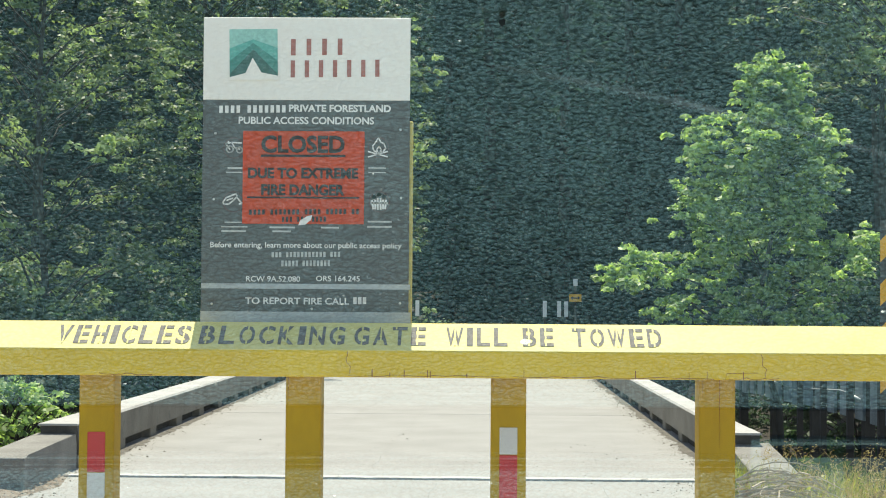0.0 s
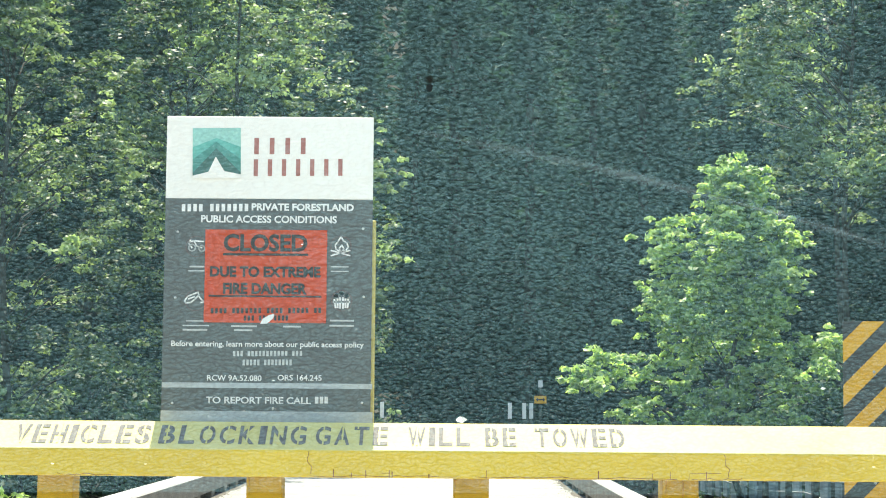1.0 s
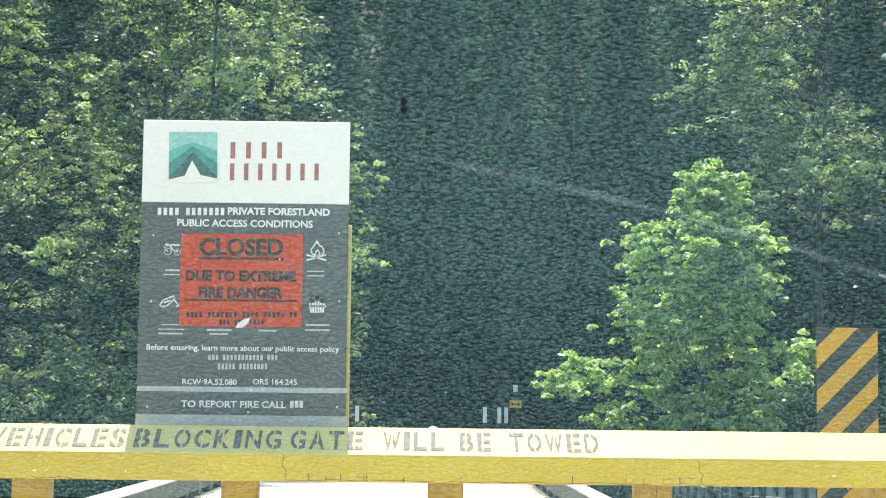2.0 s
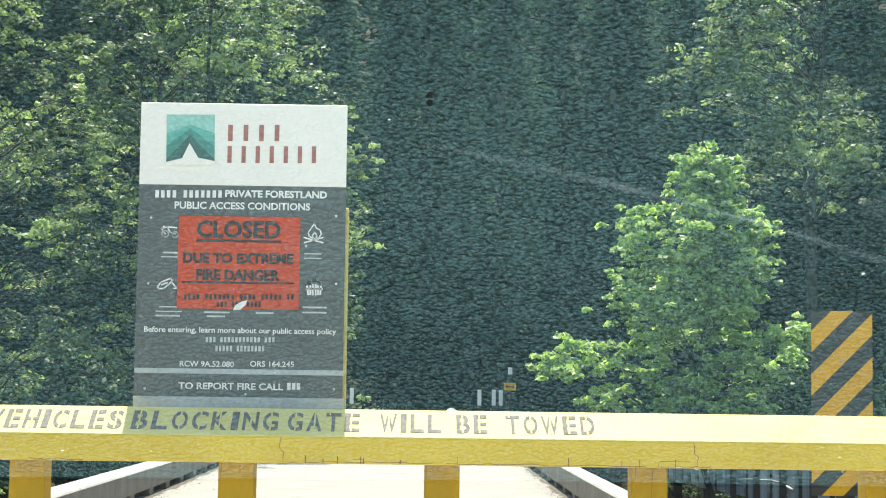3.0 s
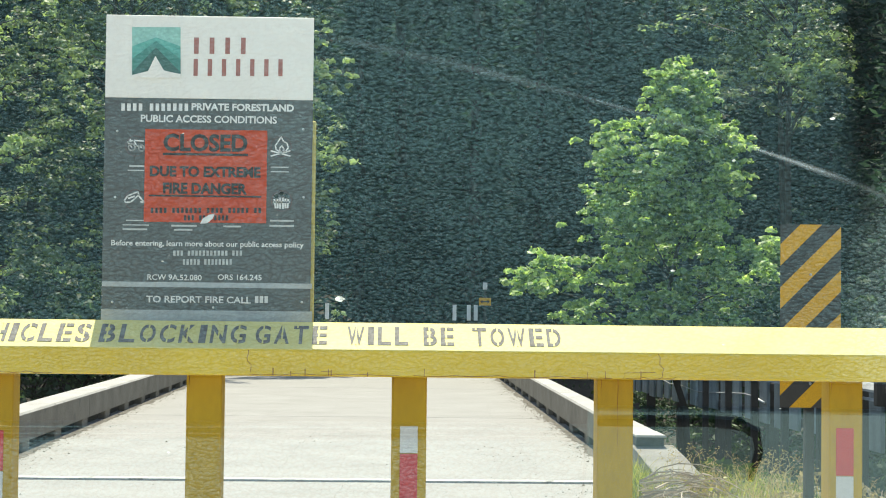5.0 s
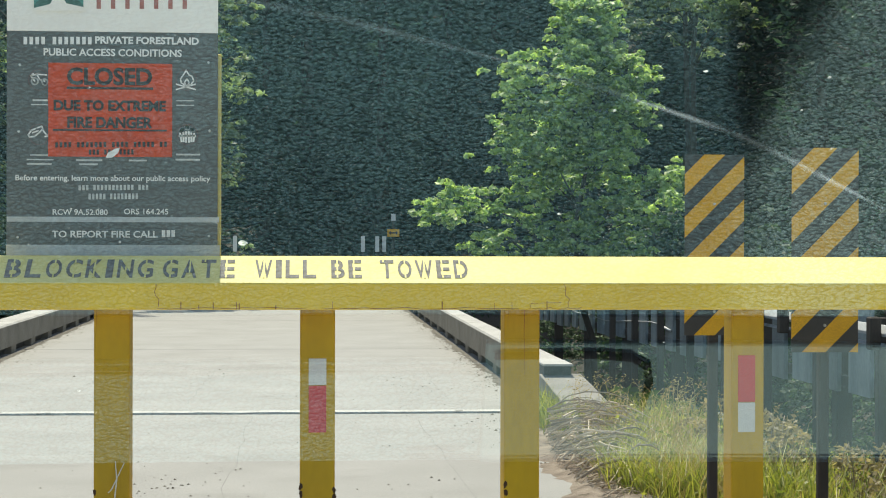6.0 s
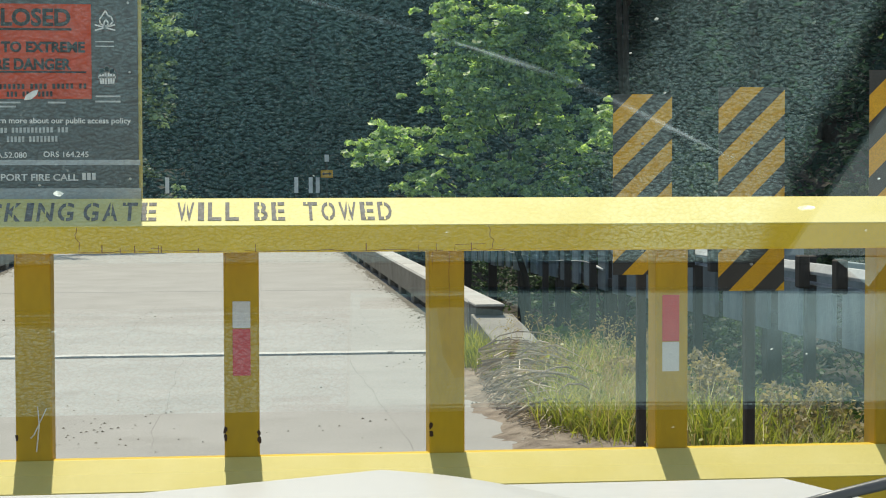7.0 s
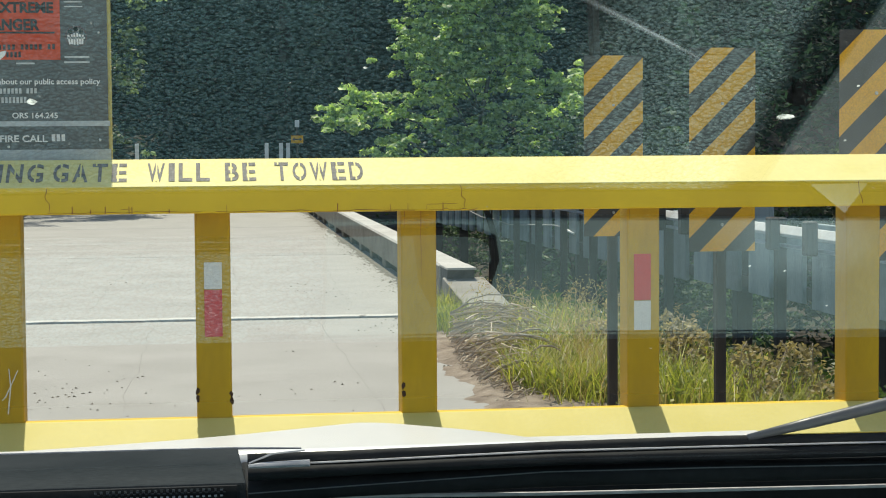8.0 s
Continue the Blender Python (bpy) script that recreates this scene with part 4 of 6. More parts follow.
    grid = [[bm.verts.new((a + (b - a) * i / nx + 0.0012 * noise.noise((j * 0.7, i * 3.1, 2)) * (i in (0, nx)), -0.0022 - 0.0016 * abs(noise.noise((i * 0.4, j * 0.5, 5))),
                           zt + (zb - zt) * j / nz)) for i in range(nx + 1)] for j in range(nz + 1)]
    for p, q in zip(grid, grid[1:]):
        for i in range(nx):
            bm.faces.new((p[i], q[i], q[i + 1], p[i + 1]))
    bmesh.ops.solidify(bm, geom=bm.faces[:], thickness=0.0009)
    sheet = tagged(part("closure_notice", bm, ORANGE, board, "creased orange closure notice with black print"))
    words("CLOSED", 352, 371, 499, 402, BLACK_PRINT, 0.0042, sheet, 0.032)
    flat("underline", 351, 405, 500, 409, BLACK_PRINT, 0.0042, host=sheet)
    words("DUE TO EXTREME", 328, 428, 522, 447, BLACK_PRINT, 0.0042, sheet, 0.04)
    words("FIRE DANGER", 351, 457, 498, 477, BLACK_PRINT, 0.0042, sheet, 0.04)
    flat("underline", 326, 479, 523, 482, BLACK_PRINT, 0.0042, host=sheet)
    bars(328, 501, 524, 510, BLACK_PRINT, 0.0042, sheet, [4, 7, 4, 5, 2], 0.45)
    bars(386, 514, 466, 523, BLACK_PRINT, 0.0042, sheet, [3, 3, 4], 0.45)
    bm = bmesh.new()
    prism(bm, [on_board(x, y) for x, y in ((416, 529), (420, 520), (432, 513), (441, 511), (438, 520), (428, 528))], "y", -0.0052, -0.0044)
    part("torn_patch", bm, LETTER_WHITE, sheet, "torn white patch")
    return board


build_board()


# ---- striped markers beside the road ----
def build_marker(x, y, z_top, label):
    W, H = 0.305, 0.914
    mk = thing("hazard_marker", label, "hazard marker", at=(x, y, ground_z(x + 0.15, y)), group="striped hazard markers beside the road")
    zt = z_top - ground_z(x + 0.15, y)
    bm = bmesh.new()
    box(bm, 0, W, -0.0015, 0.0015, zt - H, zt, 0.0)
    plate = part("plate", bm, MARK_BLACK, mk)
    pitch, band = 0.2155, 0.108
    c = 0.1 - W - 0.2155
    while c < H + W:
        # a stripe runs down to the left at 45 degrees; clip it to the plate
        pts = []
        poly = [(-1, zt - c - 1 - W), (2, zt - c + 2 - W), (2, zt - c + 2 - W - band), (-1, zt - c - 1 - W - band)]
        for ax, lim, keep in ((0, 0.0, 1), (0, W, -1), (1, zt - H, 1), (1, zt, -1)):
            cut = []
            for i in range(len(poly)):
                p, q = poly[i], poly[(i + 1) % len(poly)]
                a, b = (p[ax] - lim) * keep, (q[ax] - lim) * keep
                if a >= 0:
                    cut.append(p)
                if a * b < 0:
                    t = a / (a - b)
                    cut.append((p[0] + t * (q[0] - p[0]), p[1] + t * (q[1] - p[1])))
            poly = cut
            if len(poly) < 3:
                break
        if len(poly) >= 3:
            bm = bmesh.new()
            prism(bm, poly, "y", -0.0024, -0.0016)
            part("stripe", bm, MARK_YELLOW, plate, "amber stripe")
        c += pitch
    bm = bmesh.new()
    box(bm, W / 2 - 0.024, W / 2 + 0.024, 0.004, 0.05, -0.4, zt - 0.18, 0.008)
    part("post", bm, POST_WOOD, mk, "dark treated timber post")
    for bz in (zt - 0.25, zt - H + 0.12):
        bm = bmesh.new()
        bmesh.ops.create_cone(bm, segments=8, radius1=0.008, radius2=0.006, depth=0.006, cap_ends=True, matrix=pose(W / 2, -0.004, bz, 90))
        part("bolt", bm, SCREW, mk)
    return mk


build_marker(1.943, 3.73, 1.868, "amber and black striped hazard marker on a timber post")
build_marker(2.193, 2.66, 1.847, "amber and black striped hazard marker, middle of three")
build_marker(2.521, 1.65, 1.861, "amber and black striped hazard marker close to the gate post")


# ---- far end of the bridge: small plates on posts ----
def build_delineator(x, y, z0, z1):
    d = thing("delineator", "small pale plate on a thin post at the far bridge end", "delineator", at=(x, y, 0), group="delineators at the far bridge end")
    bm = bmesh.new()
    box(bm, -0.06, 0.06, -0.01, 0.0, z0, z1 - 0.05, 0.003)
    part("plate", bm, CAR_WHITE, d)
    bm = bmesh.new()
    box(bm, -0.03, 0.03, 0.0, 0.04, 0.0 if abs(x) < 2.1 else -3.2, z1 - 0.05, 0.004)
    part("post", bm, POST_WOOD, d)


for dx, dy in ((2.04, 50.0), (2.49, 50.2), (2.72, 50.5), (-1.88, 50.0)):
    build_delineator(dx, dy, 1.145, 1.68)
arrow = thing("arrow_sign", "small yellow sign with a black double arrow on a post", "road sign", at=(3.03, 51, 0))
bm = bmesh.new()
box(bm, -0.19, 0.19, -0.02, -0.01, 1.62, 1.86, 0.01)
part("plate", bm, MARK_YELLOW, arrow)
bm = bmesh.new()
prism(bm, [(-0.15, 1.74), (-0.08, 1.80), (-0.08, 1.76), (0.08, 1.76), (0.08, 1.80), (0.15, 1.74), (0.08, 1.68), (0.08, 1.72), (-0.08, 1.72), (-0.08, 1.68)], "y", -0.026, -0.021)
part("arrow", bm, MARK_BLACK, arrow, "black double arrow")
bm = bmesh.new()
box(bm, -0.04, 0.04, -0.008, 0.03, -3.2, 2.3, 0.004)
part("post", bm, POST_WOOD, arrow)
bm = bmesh.new()
box(bm, -0.07, 0.07, -0.02, -0.01, 2.12, 2.34, 0.005)
part("reflector", bm, CAR_WHITE, arrow)


# ---- guard rail and board fence beside the approach ----
def build_guard_rail():
    gr = thing("guard_rail", "pale galvanised road guard rail on dark posts", "guard rail", at=(5.0, 2, 0))
    for z0, z1, d in ((0.635, 0.725, 0.06), (0.54, 0.565, 0.03)):
        for i in range(11):
            bm = bmesh.new()
            prism(bm, [(-d, z0), (-d, z0 + (z1 - z0) * 0.3), (0.0, z1), (0.03, z1), (0.03, z0)], "y", i * 2.0 + 0.01, i * 2.0 + 1.99, 0.004)
            part("beam", bm, STEEL, gr)
    for i in range(8):
        bm = bmesh.new()
        box(bm, -0.16, -0.064, 6.68 + i * 0.95, 6.68 + i * 0.95 + 0.13, 0.52, 0.80, 0.012)
        part("front_post", bm, POST_WOOD, gr)
    for i in range(12):
        bm = bmesh.new()
        box(bm, 0.03, 0.12, i * 1.9 + 0.4, i * 1.9 + 0.50, -1.3, 0.78, 0.01)
        part("post", bm, POST_WOOD, gr)
    fence = thing("board_fence", "weathered blue-grey upright board barrier beside the ravine", "fence", at=(5.9, 8.6, 0))
    rnd = random.Random(9)
    foot = lambda y: -0.155 - 0.0105 * (y - 2.2)
    for i in range(31):
        y, w = i * 1.08 + rnd.uniform(-0.05, 0.05), rnd.uniform(0.56, 0.74) + (0.14 if i < 9 else 0)
        bm = bmesh.new()
        box(bm, 0.0, 0.05, y, y + w, foot(y) + rnd.uniform(-0.03, 0.03), 0.72 + rnd.uniform(-0.16, 0.10), 0.006)
        part("board", bm, FENCE_WOOD, fence)
        if i % 4 == 1:
            bm = bmesh.new()
            box(bm, 0.06, 0.24, y + 0.2, y + 0.4, ground_z(6.0, 8.9 + y) - 0.3, 0.6, 0.01)
            part("post", bm, POST_WOOD, fence)
    for z in (0.42, -0.02):
        bm = bmesh.new()
        q = [(0.0, z - 0.07), (33.0, z - 0.07 - 0.28), (33.0, z + 0.05 - 0.28), (0.0, z + 0.05)]
        prism(bm, q, "x", 0.051, 0.12)
        part("fence_rail", bm, POST_WOOD, fence)


build_guard_rail()


def build_fence_bits():
    """A slack pale cable and a fallen white stake along the board fence."""
    bm = bmesh.new()
    tube(bm, [(0, y, z) for y, z in ((10.6, 0.04), (9.0, -0.03), (7.4, -0.01), (5.7, -0.05), (4.3, 0.0), (2.6, 0.07), (1.2, 0.12), (0.6, 0.11))], [0.010] * 8, 6)
    solid("fence_cable", bm, STEEL, "slack pale cable strung along the board fence", "cable", smooth=True, at=(5.87, 23.0, 0))
    bm = bmesh.new()
    tube(bm, [(0, 0.5, 0.04), (0, 0.1, 0.005), (0, -0.45, -0.03)], [0.016, 0.02, 0.017], 7)
    solid("stake", bm, LETTER_WHITE, "short white stake leaning on the board fence", "stake", smooth=True, at=(5.87, 23.1, 0.08))


build_fence_bits()


# ---- trees ----
def leaf_mesh(name, material, centres, size, rs, slim=0.6, flat=0.5, face=None):
    """Many small leaves; face leans them the way they grow, else they lie at random."""
    n = len(centres)
    if face is None:
        a = rs.normal(size=(n, 3)) * (1, 1, flat)
        b = np.cross(a, rs.normal(size=(n, 3)))
    else:
        nrm = face / (np.linalg.norm(face, axis=1)[:, None] + 1e-6) + rs.normal(size=(n, 3)) * 0.45
        a = np.cross(nrm, rs.normal(size=(n, 3)))
        b = np.cross(nrm, a)
    a /= np.linalg.norm(a, axis=1)[:, None]
    b /= np.linalg.norm(b, axis=1)[:, None]
    s = (size * rs.uniform(0.5, 1.4, n))[:, None]
    v = np.empty((n, 4, 3))
    v[:, 0], v[:, 1], v[:, 2], v[:, 3] = centres + a * s, centres + b * s * slim + a * s * 0.15, centres - a * s, centres - b * s * slim + a * s * 0.15
    return strokes(name, material, v.reshape(-1, 3), np.arange(n * 4).reshape(n, 4))


def broadleaf(name, label, seed, height, envelope, clumps, per, leaf, material, bark, spread=0.42, base=0.15, trunk_r=0.16, ragged=0.25, arms=(), sprays=5, low=0.08):
    """A trunk with limbs, and a crown of leafy sprays, each a loose dome. envelope: (share of height, radius, x, y) rows."""
    rs = np.random.RandomState(seed)
    tree = thing(name, label, "tree")
    hs, rr, ox, oy = (np.array(c) for c in zip(*envelope))
    bm = bmesh.new()
    steps = 9
    trunk = [(np.interp(base + (1 - base) * i / steps, hs, ox) * min(1, i / 4) + 0.08 * math.sin(i * 1.3 + seed), np.interp(base, hs, oy) * min(1, i / 4) + 0.08 * math.cos(i * 1.7 + seed), height * 0.97 * i / steps - 0.4 * (i == 0)) for i in range(steps + 1)]
    tube(bm, trunk, [trunk_r * (1.25 if i == 0 else 1) * (1 - 0.93 * i / steps) + 0.012 for i in range(steps + 1)], 9)
    at = lambda h: Vector([np.interp(h, [p[2] for p in trunk], [p[k] for p in trunk]) for k in range(3)])
    cs = []
    for i in range(clumps):
        h = base + (1 - base) * rs.uniform(0, 1) ** 0.92
        r = np.interp(h, hs, rr)
        ang, rad = rs.uniform(0, 2 * math.pi), r * math.sqrt(rs.uniform(0.12, 1.0)) * rs.uniform(0.78, 1.06)
        rad *= 1 + ragged * 2 * noise.noise((math.cos(ang) * 2.4 + seed, math.sin(ang) * 2.4, h * 5))
        cs.append((np.interp(h, hs, ox) + rad * math.cos(ang), np.interp(h, hs, oy) + rad * math.sin(ang), h * height))
    for k, (ax, ay, ah) in enumerate(arms):
        cs[k * 3: k * 3 + 3] = [(ax, ay, ah * height), (ax + 0.25, ay + 0.1, ah * height - 0.15), (ax * 0.9, ay - 0.1, ah * height - 0.05)]
    part("trunk", bm, bark, tree, smooth=True)
    bm = bmesh.new()
    for c in cs[:: max(1, clumps // 40)]:
        c = Vector(c)
        root = at(max(low * height, c.z - 0.55 * math.hypot(c.x - at(c.z).x, c.y - at(c.z).y) - 0.2))
        mid = root.lerp(c, 0.5) + Vector((0, 0, 0.12 * (c - root).length))
        w = 0.012 + 0.008 * (c - root).length
        tube(bm, [root, mid, c], [w, w * 0.6, 0.008], 5)
    part("limb", bm, bark, tree, smooth=True)
    # each clump carries a few sprays; the leaves of a spray lie on a small dome
    cs = np.array(cs)
    k = np.repeat(np.arange(clumps), sprays)
    size = rs.uniform(0.55, 1.3, clumps)[k]
    heart = cs[k] + rs.normal(size=(len(k), 3)) * (spread, spread, spread * 0.7) * size[:, None]
    dome = spread * 0.62 * rs.uniform(0.6, 1.3, len(k)) * size
    q = np.repeat(np.arange(len(k)), max(1, per // sprays))
    u = rs.normal(size=(len(q), 3))
    u[:, 2] = np.abs(u[:, 2]) * 0.9 - 0.15
    u /= np.linalg.norm(u, axis=1)[:, None]
    pts = heart[q] + u * (1, 1, 0.62) * (dome[q] * rs.uniform(0.6, 1.1, len(q)))[:, None]
    part("crown", leaf_mesh("crown", material, pts, leaf, rs, 0.62, face=u + (0, -0.12, 0.75)), None, tree)
    return tree


def conifer(name, label, seed, height, radius, material, bark, whorls=46, per=9, tufts=26):
    rs = np.random.RandomState(seed)
    tree = thing(name, label, "tree")
    bm = bmesh.new()
    tube(bm, [(0.05 * math.sin(i), 0.05 * math.cos(i * 1.4), height * i / 8 - 0.4 * (i == 0)) for i in range(9)], [0.30 * (1 - 0.96 * i / 8) + 0.01 for i in range(9)], 8)
    part("trunk", bm, bark, tree, smooth=True)
    bm, pts, dirs = bmesh.new(), [], []
    for w in range(whorls):
        h = height * (0.05 + 0.94 * w / whorls)
        r = radius * (1 - 0.93 * (w / whorls) ** 1.15)
        for j in range(per):
            ang = rs.uniform(0, 2 * math.pi)
            L = r * rs.uniform(0.65, 1.15)
            d = Vector((math.cos(ang), math.sin(ang), 0))
            tip = Vector((0, 0, h)) + d * L + Vector((0, 0, -0.28 * L + rs.uniform(-0.1, 0.1)))
            mid = Vector((0, 0, h)) + d * L * 0.5 + Vector((0, 0, -0.02 * L))
            if j % 2 == 0:
                tube(bm, [(0, 0, h), mid, tip], [0.035, 0.02, 0.006], 4)
            for t in rs.uniform(0.15, 1.0, tufts):
                p = mid.lerp(tip, (t - 0.5) * 2) if t > 0.5 else Vector((0, 0, h)).lerp(mid, t * 2)
                pts.append(p + Vector(rs.normal(size=3) * (0.16, 0.16, 0.10)))
    part("limb", bm, bark, tree, smooth=True)
    part("crown", leaf_mesh("crown", material, np.array([tuple(p) for p in pts]), 0.20, rs, 0.32, 0.45), None, tree)
    return tree


def stand(tree, x, y, turn=0.0, dz=0.0):
    tree.matrix_world = pose(x, y, ground_z(x, y) + dz, 0, 0, turn)
    return tree


def again(tree, x, y, turn, size=1.0, label="", dz=0.0):
    t = copy_thing(tree, pose(x, y, ground_z(x, y) + dz, 0, 0, turn))
    t.scale = (size, size, size)
    if label:
        tagged(t, label)
    return t


# the bright young tree past the bridge rail; it roots behind the board fence and leans out over it
hero_foot = ground_z(6.4, 30)
HH = 6.2 - hero_foot
share = lambda z: (z - hero_foot) / HH
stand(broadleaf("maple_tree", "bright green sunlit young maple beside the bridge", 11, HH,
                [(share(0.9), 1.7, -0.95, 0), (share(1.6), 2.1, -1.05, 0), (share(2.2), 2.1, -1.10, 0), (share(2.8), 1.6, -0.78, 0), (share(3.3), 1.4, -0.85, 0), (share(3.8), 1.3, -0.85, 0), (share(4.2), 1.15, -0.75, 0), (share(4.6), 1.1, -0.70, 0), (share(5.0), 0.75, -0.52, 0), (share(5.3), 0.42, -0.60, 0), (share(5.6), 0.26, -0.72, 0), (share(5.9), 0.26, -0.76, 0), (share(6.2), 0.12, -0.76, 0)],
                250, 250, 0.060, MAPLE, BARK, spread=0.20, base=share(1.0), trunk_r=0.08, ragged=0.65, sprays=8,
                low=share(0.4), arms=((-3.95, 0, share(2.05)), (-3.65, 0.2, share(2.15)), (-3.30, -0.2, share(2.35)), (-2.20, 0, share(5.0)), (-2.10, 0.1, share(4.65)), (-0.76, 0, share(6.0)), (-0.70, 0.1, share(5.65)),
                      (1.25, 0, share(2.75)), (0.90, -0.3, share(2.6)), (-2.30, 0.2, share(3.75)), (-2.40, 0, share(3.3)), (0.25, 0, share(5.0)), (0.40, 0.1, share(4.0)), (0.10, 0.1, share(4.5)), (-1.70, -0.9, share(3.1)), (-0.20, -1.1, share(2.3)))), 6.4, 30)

ENV_A = [(0.0, 2.2, 0, 0), (0.2, 3.0, 0, 0), (0.5, 3.1, 0, 0), (0.8, 2.4, 0, 0), (1.0, 0.7, 0, 0)]
ENV_B = [(0.0, 1.6, 0, 0), (0.3, 2.5, 0.3, 0), (0.6, 2.9, -0.2, 0), (0.85, 2.1, 0, 0), (1.0, 0.5, 0, 0)]
ENV_C = [(0.0, 1.0, 0, 0), (0.45, 1.2, 0.6, 0), (0.55, 1.3, -0.3, 0), (0.68, 2.9, -0.3, 0), (0.85, 3.0, 0, 0), (1.0, 0.6, 0, 0)]
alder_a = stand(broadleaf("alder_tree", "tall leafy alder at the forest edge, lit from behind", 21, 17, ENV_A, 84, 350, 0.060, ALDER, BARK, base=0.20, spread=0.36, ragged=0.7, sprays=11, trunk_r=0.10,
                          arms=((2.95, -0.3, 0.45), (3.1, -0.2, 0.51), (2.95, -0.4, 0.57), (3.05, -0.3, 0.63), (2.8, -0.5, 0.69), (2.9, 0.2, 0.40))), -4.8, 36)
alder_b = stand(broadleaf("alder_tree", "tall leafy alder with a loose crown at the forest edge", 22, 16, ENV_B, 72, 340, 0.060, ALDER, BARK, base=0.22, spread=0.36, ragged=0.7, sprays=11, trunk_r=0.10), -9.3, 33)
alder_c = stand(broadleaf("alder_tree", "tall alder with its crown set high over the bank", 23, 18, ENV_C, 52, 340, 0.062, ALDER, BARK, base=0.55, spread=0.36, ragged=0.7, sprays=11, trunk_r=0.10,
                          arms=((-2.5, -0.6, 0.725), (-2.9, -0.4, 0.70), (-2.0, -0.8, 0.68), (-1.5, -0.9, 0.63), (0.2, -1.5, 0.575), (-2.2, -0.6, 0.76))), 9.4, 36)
for k, (src, x, y, turn, size) in enumerate((
        (alder_b, -6.6, 40, 70, 1.05), (alder_a, -11.5, 41, 150, 1.0), (alder_c, -8.0, 46, 200, 1.1), (alder_a, -14.5, 35, 40, 1.0), (alder_b, -4.6, 46, 310, 1.0),
        (alder_c, 11.2, 45, 20, 1.1), (alder_b, 22.0, 44, 180, 1.05))):
    again(src, x, y, turn, size)
fir_a = stand(conifer("fir_tree", "dark shaded fir on the steep hillside", 31, 24, 3.4, FIR, BARK), 1.5, 64)
fir_b = stand(conifer("fir_tree", "dark shaded fir on the steep hillside", 32, 21, 3.0, FIR, BARK, 42, 9, 26), 5.0, 66)
shrub = broadleaf("shrub", "shaded leafy shrub on the ravine bank", 51, 5.0, [(0.0, 1.6, 0, 0), (0.4, 1.9, 0, 0), (0.8, 1.2, 0, 0), (1.0, 0.3, 0, 0)], 70, 110, 0.075, SHADE_LEAF, BARK, spread=0.30, base=0.05, trunk_r=0.05, ragged=0.5)
tagged(stand(shrub, -8.6, 31.5), category="shrub")
for x, y, turn, size in ((-6.4, 32.5, 80, 1.0), (-10.6, 33, 150, 1.1), (-5.2, 38, 230, 1.15), (-8.2, 37, 300, 1.2), (-12.6, 36, 20, 1.2), (-3.9, 41, 190, 1.1), (14.8, 35, 200, 1.0), (8.4, 34.5, 120, 1.15), (9.0, 31.6, 200, 1.1), (10.6, 34, 10, 1.0), (7.2, 12.6, 40, 0.32), (8.0, 14.6, 160, 0.40), (9.2, 17.0, 250, 0.48), (7.1, 18.0, 330, 0.50), (10.6, 20.5, 70, 0.55), (8.6, 22.5, 190, 0.58), (7.0, 42.5, 30, 0.55), (8.6, 45.0, 100, 0.55)):
    again(shrub, x, y, turn, size)
for x, y, turn, size in ((13.8, 41, 20, 0.8), (16.4, 38, 140, 0.75), (19.4, 41, 260, 0.8)):
    again(fir_a, x, y, turn, size)
rnd = random.Random(12)
for i, x in enumerate([-25, -21, -17, -13.5, -10, -6.5, -3.5, -1.0, 3.3, 7.2, 10.5, 14, 17.5, 21, 25, 29]):
    again((fir_a, fir_b)[i % 2], x + rnd.uniform(-0.8, 0.8), 65 + rnd.uniform(-4, 8), rnd.uniform(0, 360), rnd.uniform(0.9, 1.15))
for i in range(17):
    again((fir_a, fir_b)[i % 2], -16 + i * 2.1 + rnd.uniform(-0.5, 0.5), 57.5 + rnd.uniform(-2, 2.5), rnd.uniform(0, 360), rnd.uniform(0.8, 1.0))
for i in range(16):
    again((fir_a, fir_b)[i % 2], -28 + i * 3.8 + rnd.uniform(-1, 1), 80 + rnd.uniform(-3, 6), rnd.uniform(0, 360), rnd.uniform(1.25, 1.5))


def build_undergrowth():
    rs = np.random.RandomState(17)
    pts = []
    while len(pts) < 36000:
        x, y = rs.uniform(-24, 26), rs.uniform(12, 62)
        if -4.6 < x < 3.3 or rs.rand() < 0.35 * (y > 40):
            continue
        t = noise.noise((x * 0.4, y * 0.4, 3))
        pts.append((x, y, ground_z(x, y) + rs.uniform(0.02, 0.55) * (0.6 + t)))
    ob = new("undergrowth", leaf_mesh("undergrowth", FERN, np.array(pts), 0.085, rs, 0.5, 0.6))
    tagged(ob, "dark ferns and low undergrowth on the banks", "undergrowth", kind="stuff")
    pts = []
    while len(pts) < 42000:
        x, y = rs.uniform(3.0, 8.6), 5.5 + 26 * rs.rand() ** 1.4
        if x < 3.0 + 1.2 * max(0, 9 - y) / 3.5:
            continue
        t = noise.noise((x * 0.9, y * 0.9, 7))
        pts.append((x, y, ground_z(x, y) + rs.uniform(0.01, 0.28) * (0.7 + t)))
    ob = new("bank_ferns", leaf_mesh("bank_ferns", FERN, np.array(pts), 0.07, rs, 0.45, 0.5))
    tagged(ob, "dark green ferns crowding the shaded ravine bank", "ferns", kind="stuff")


build_undergrowth()


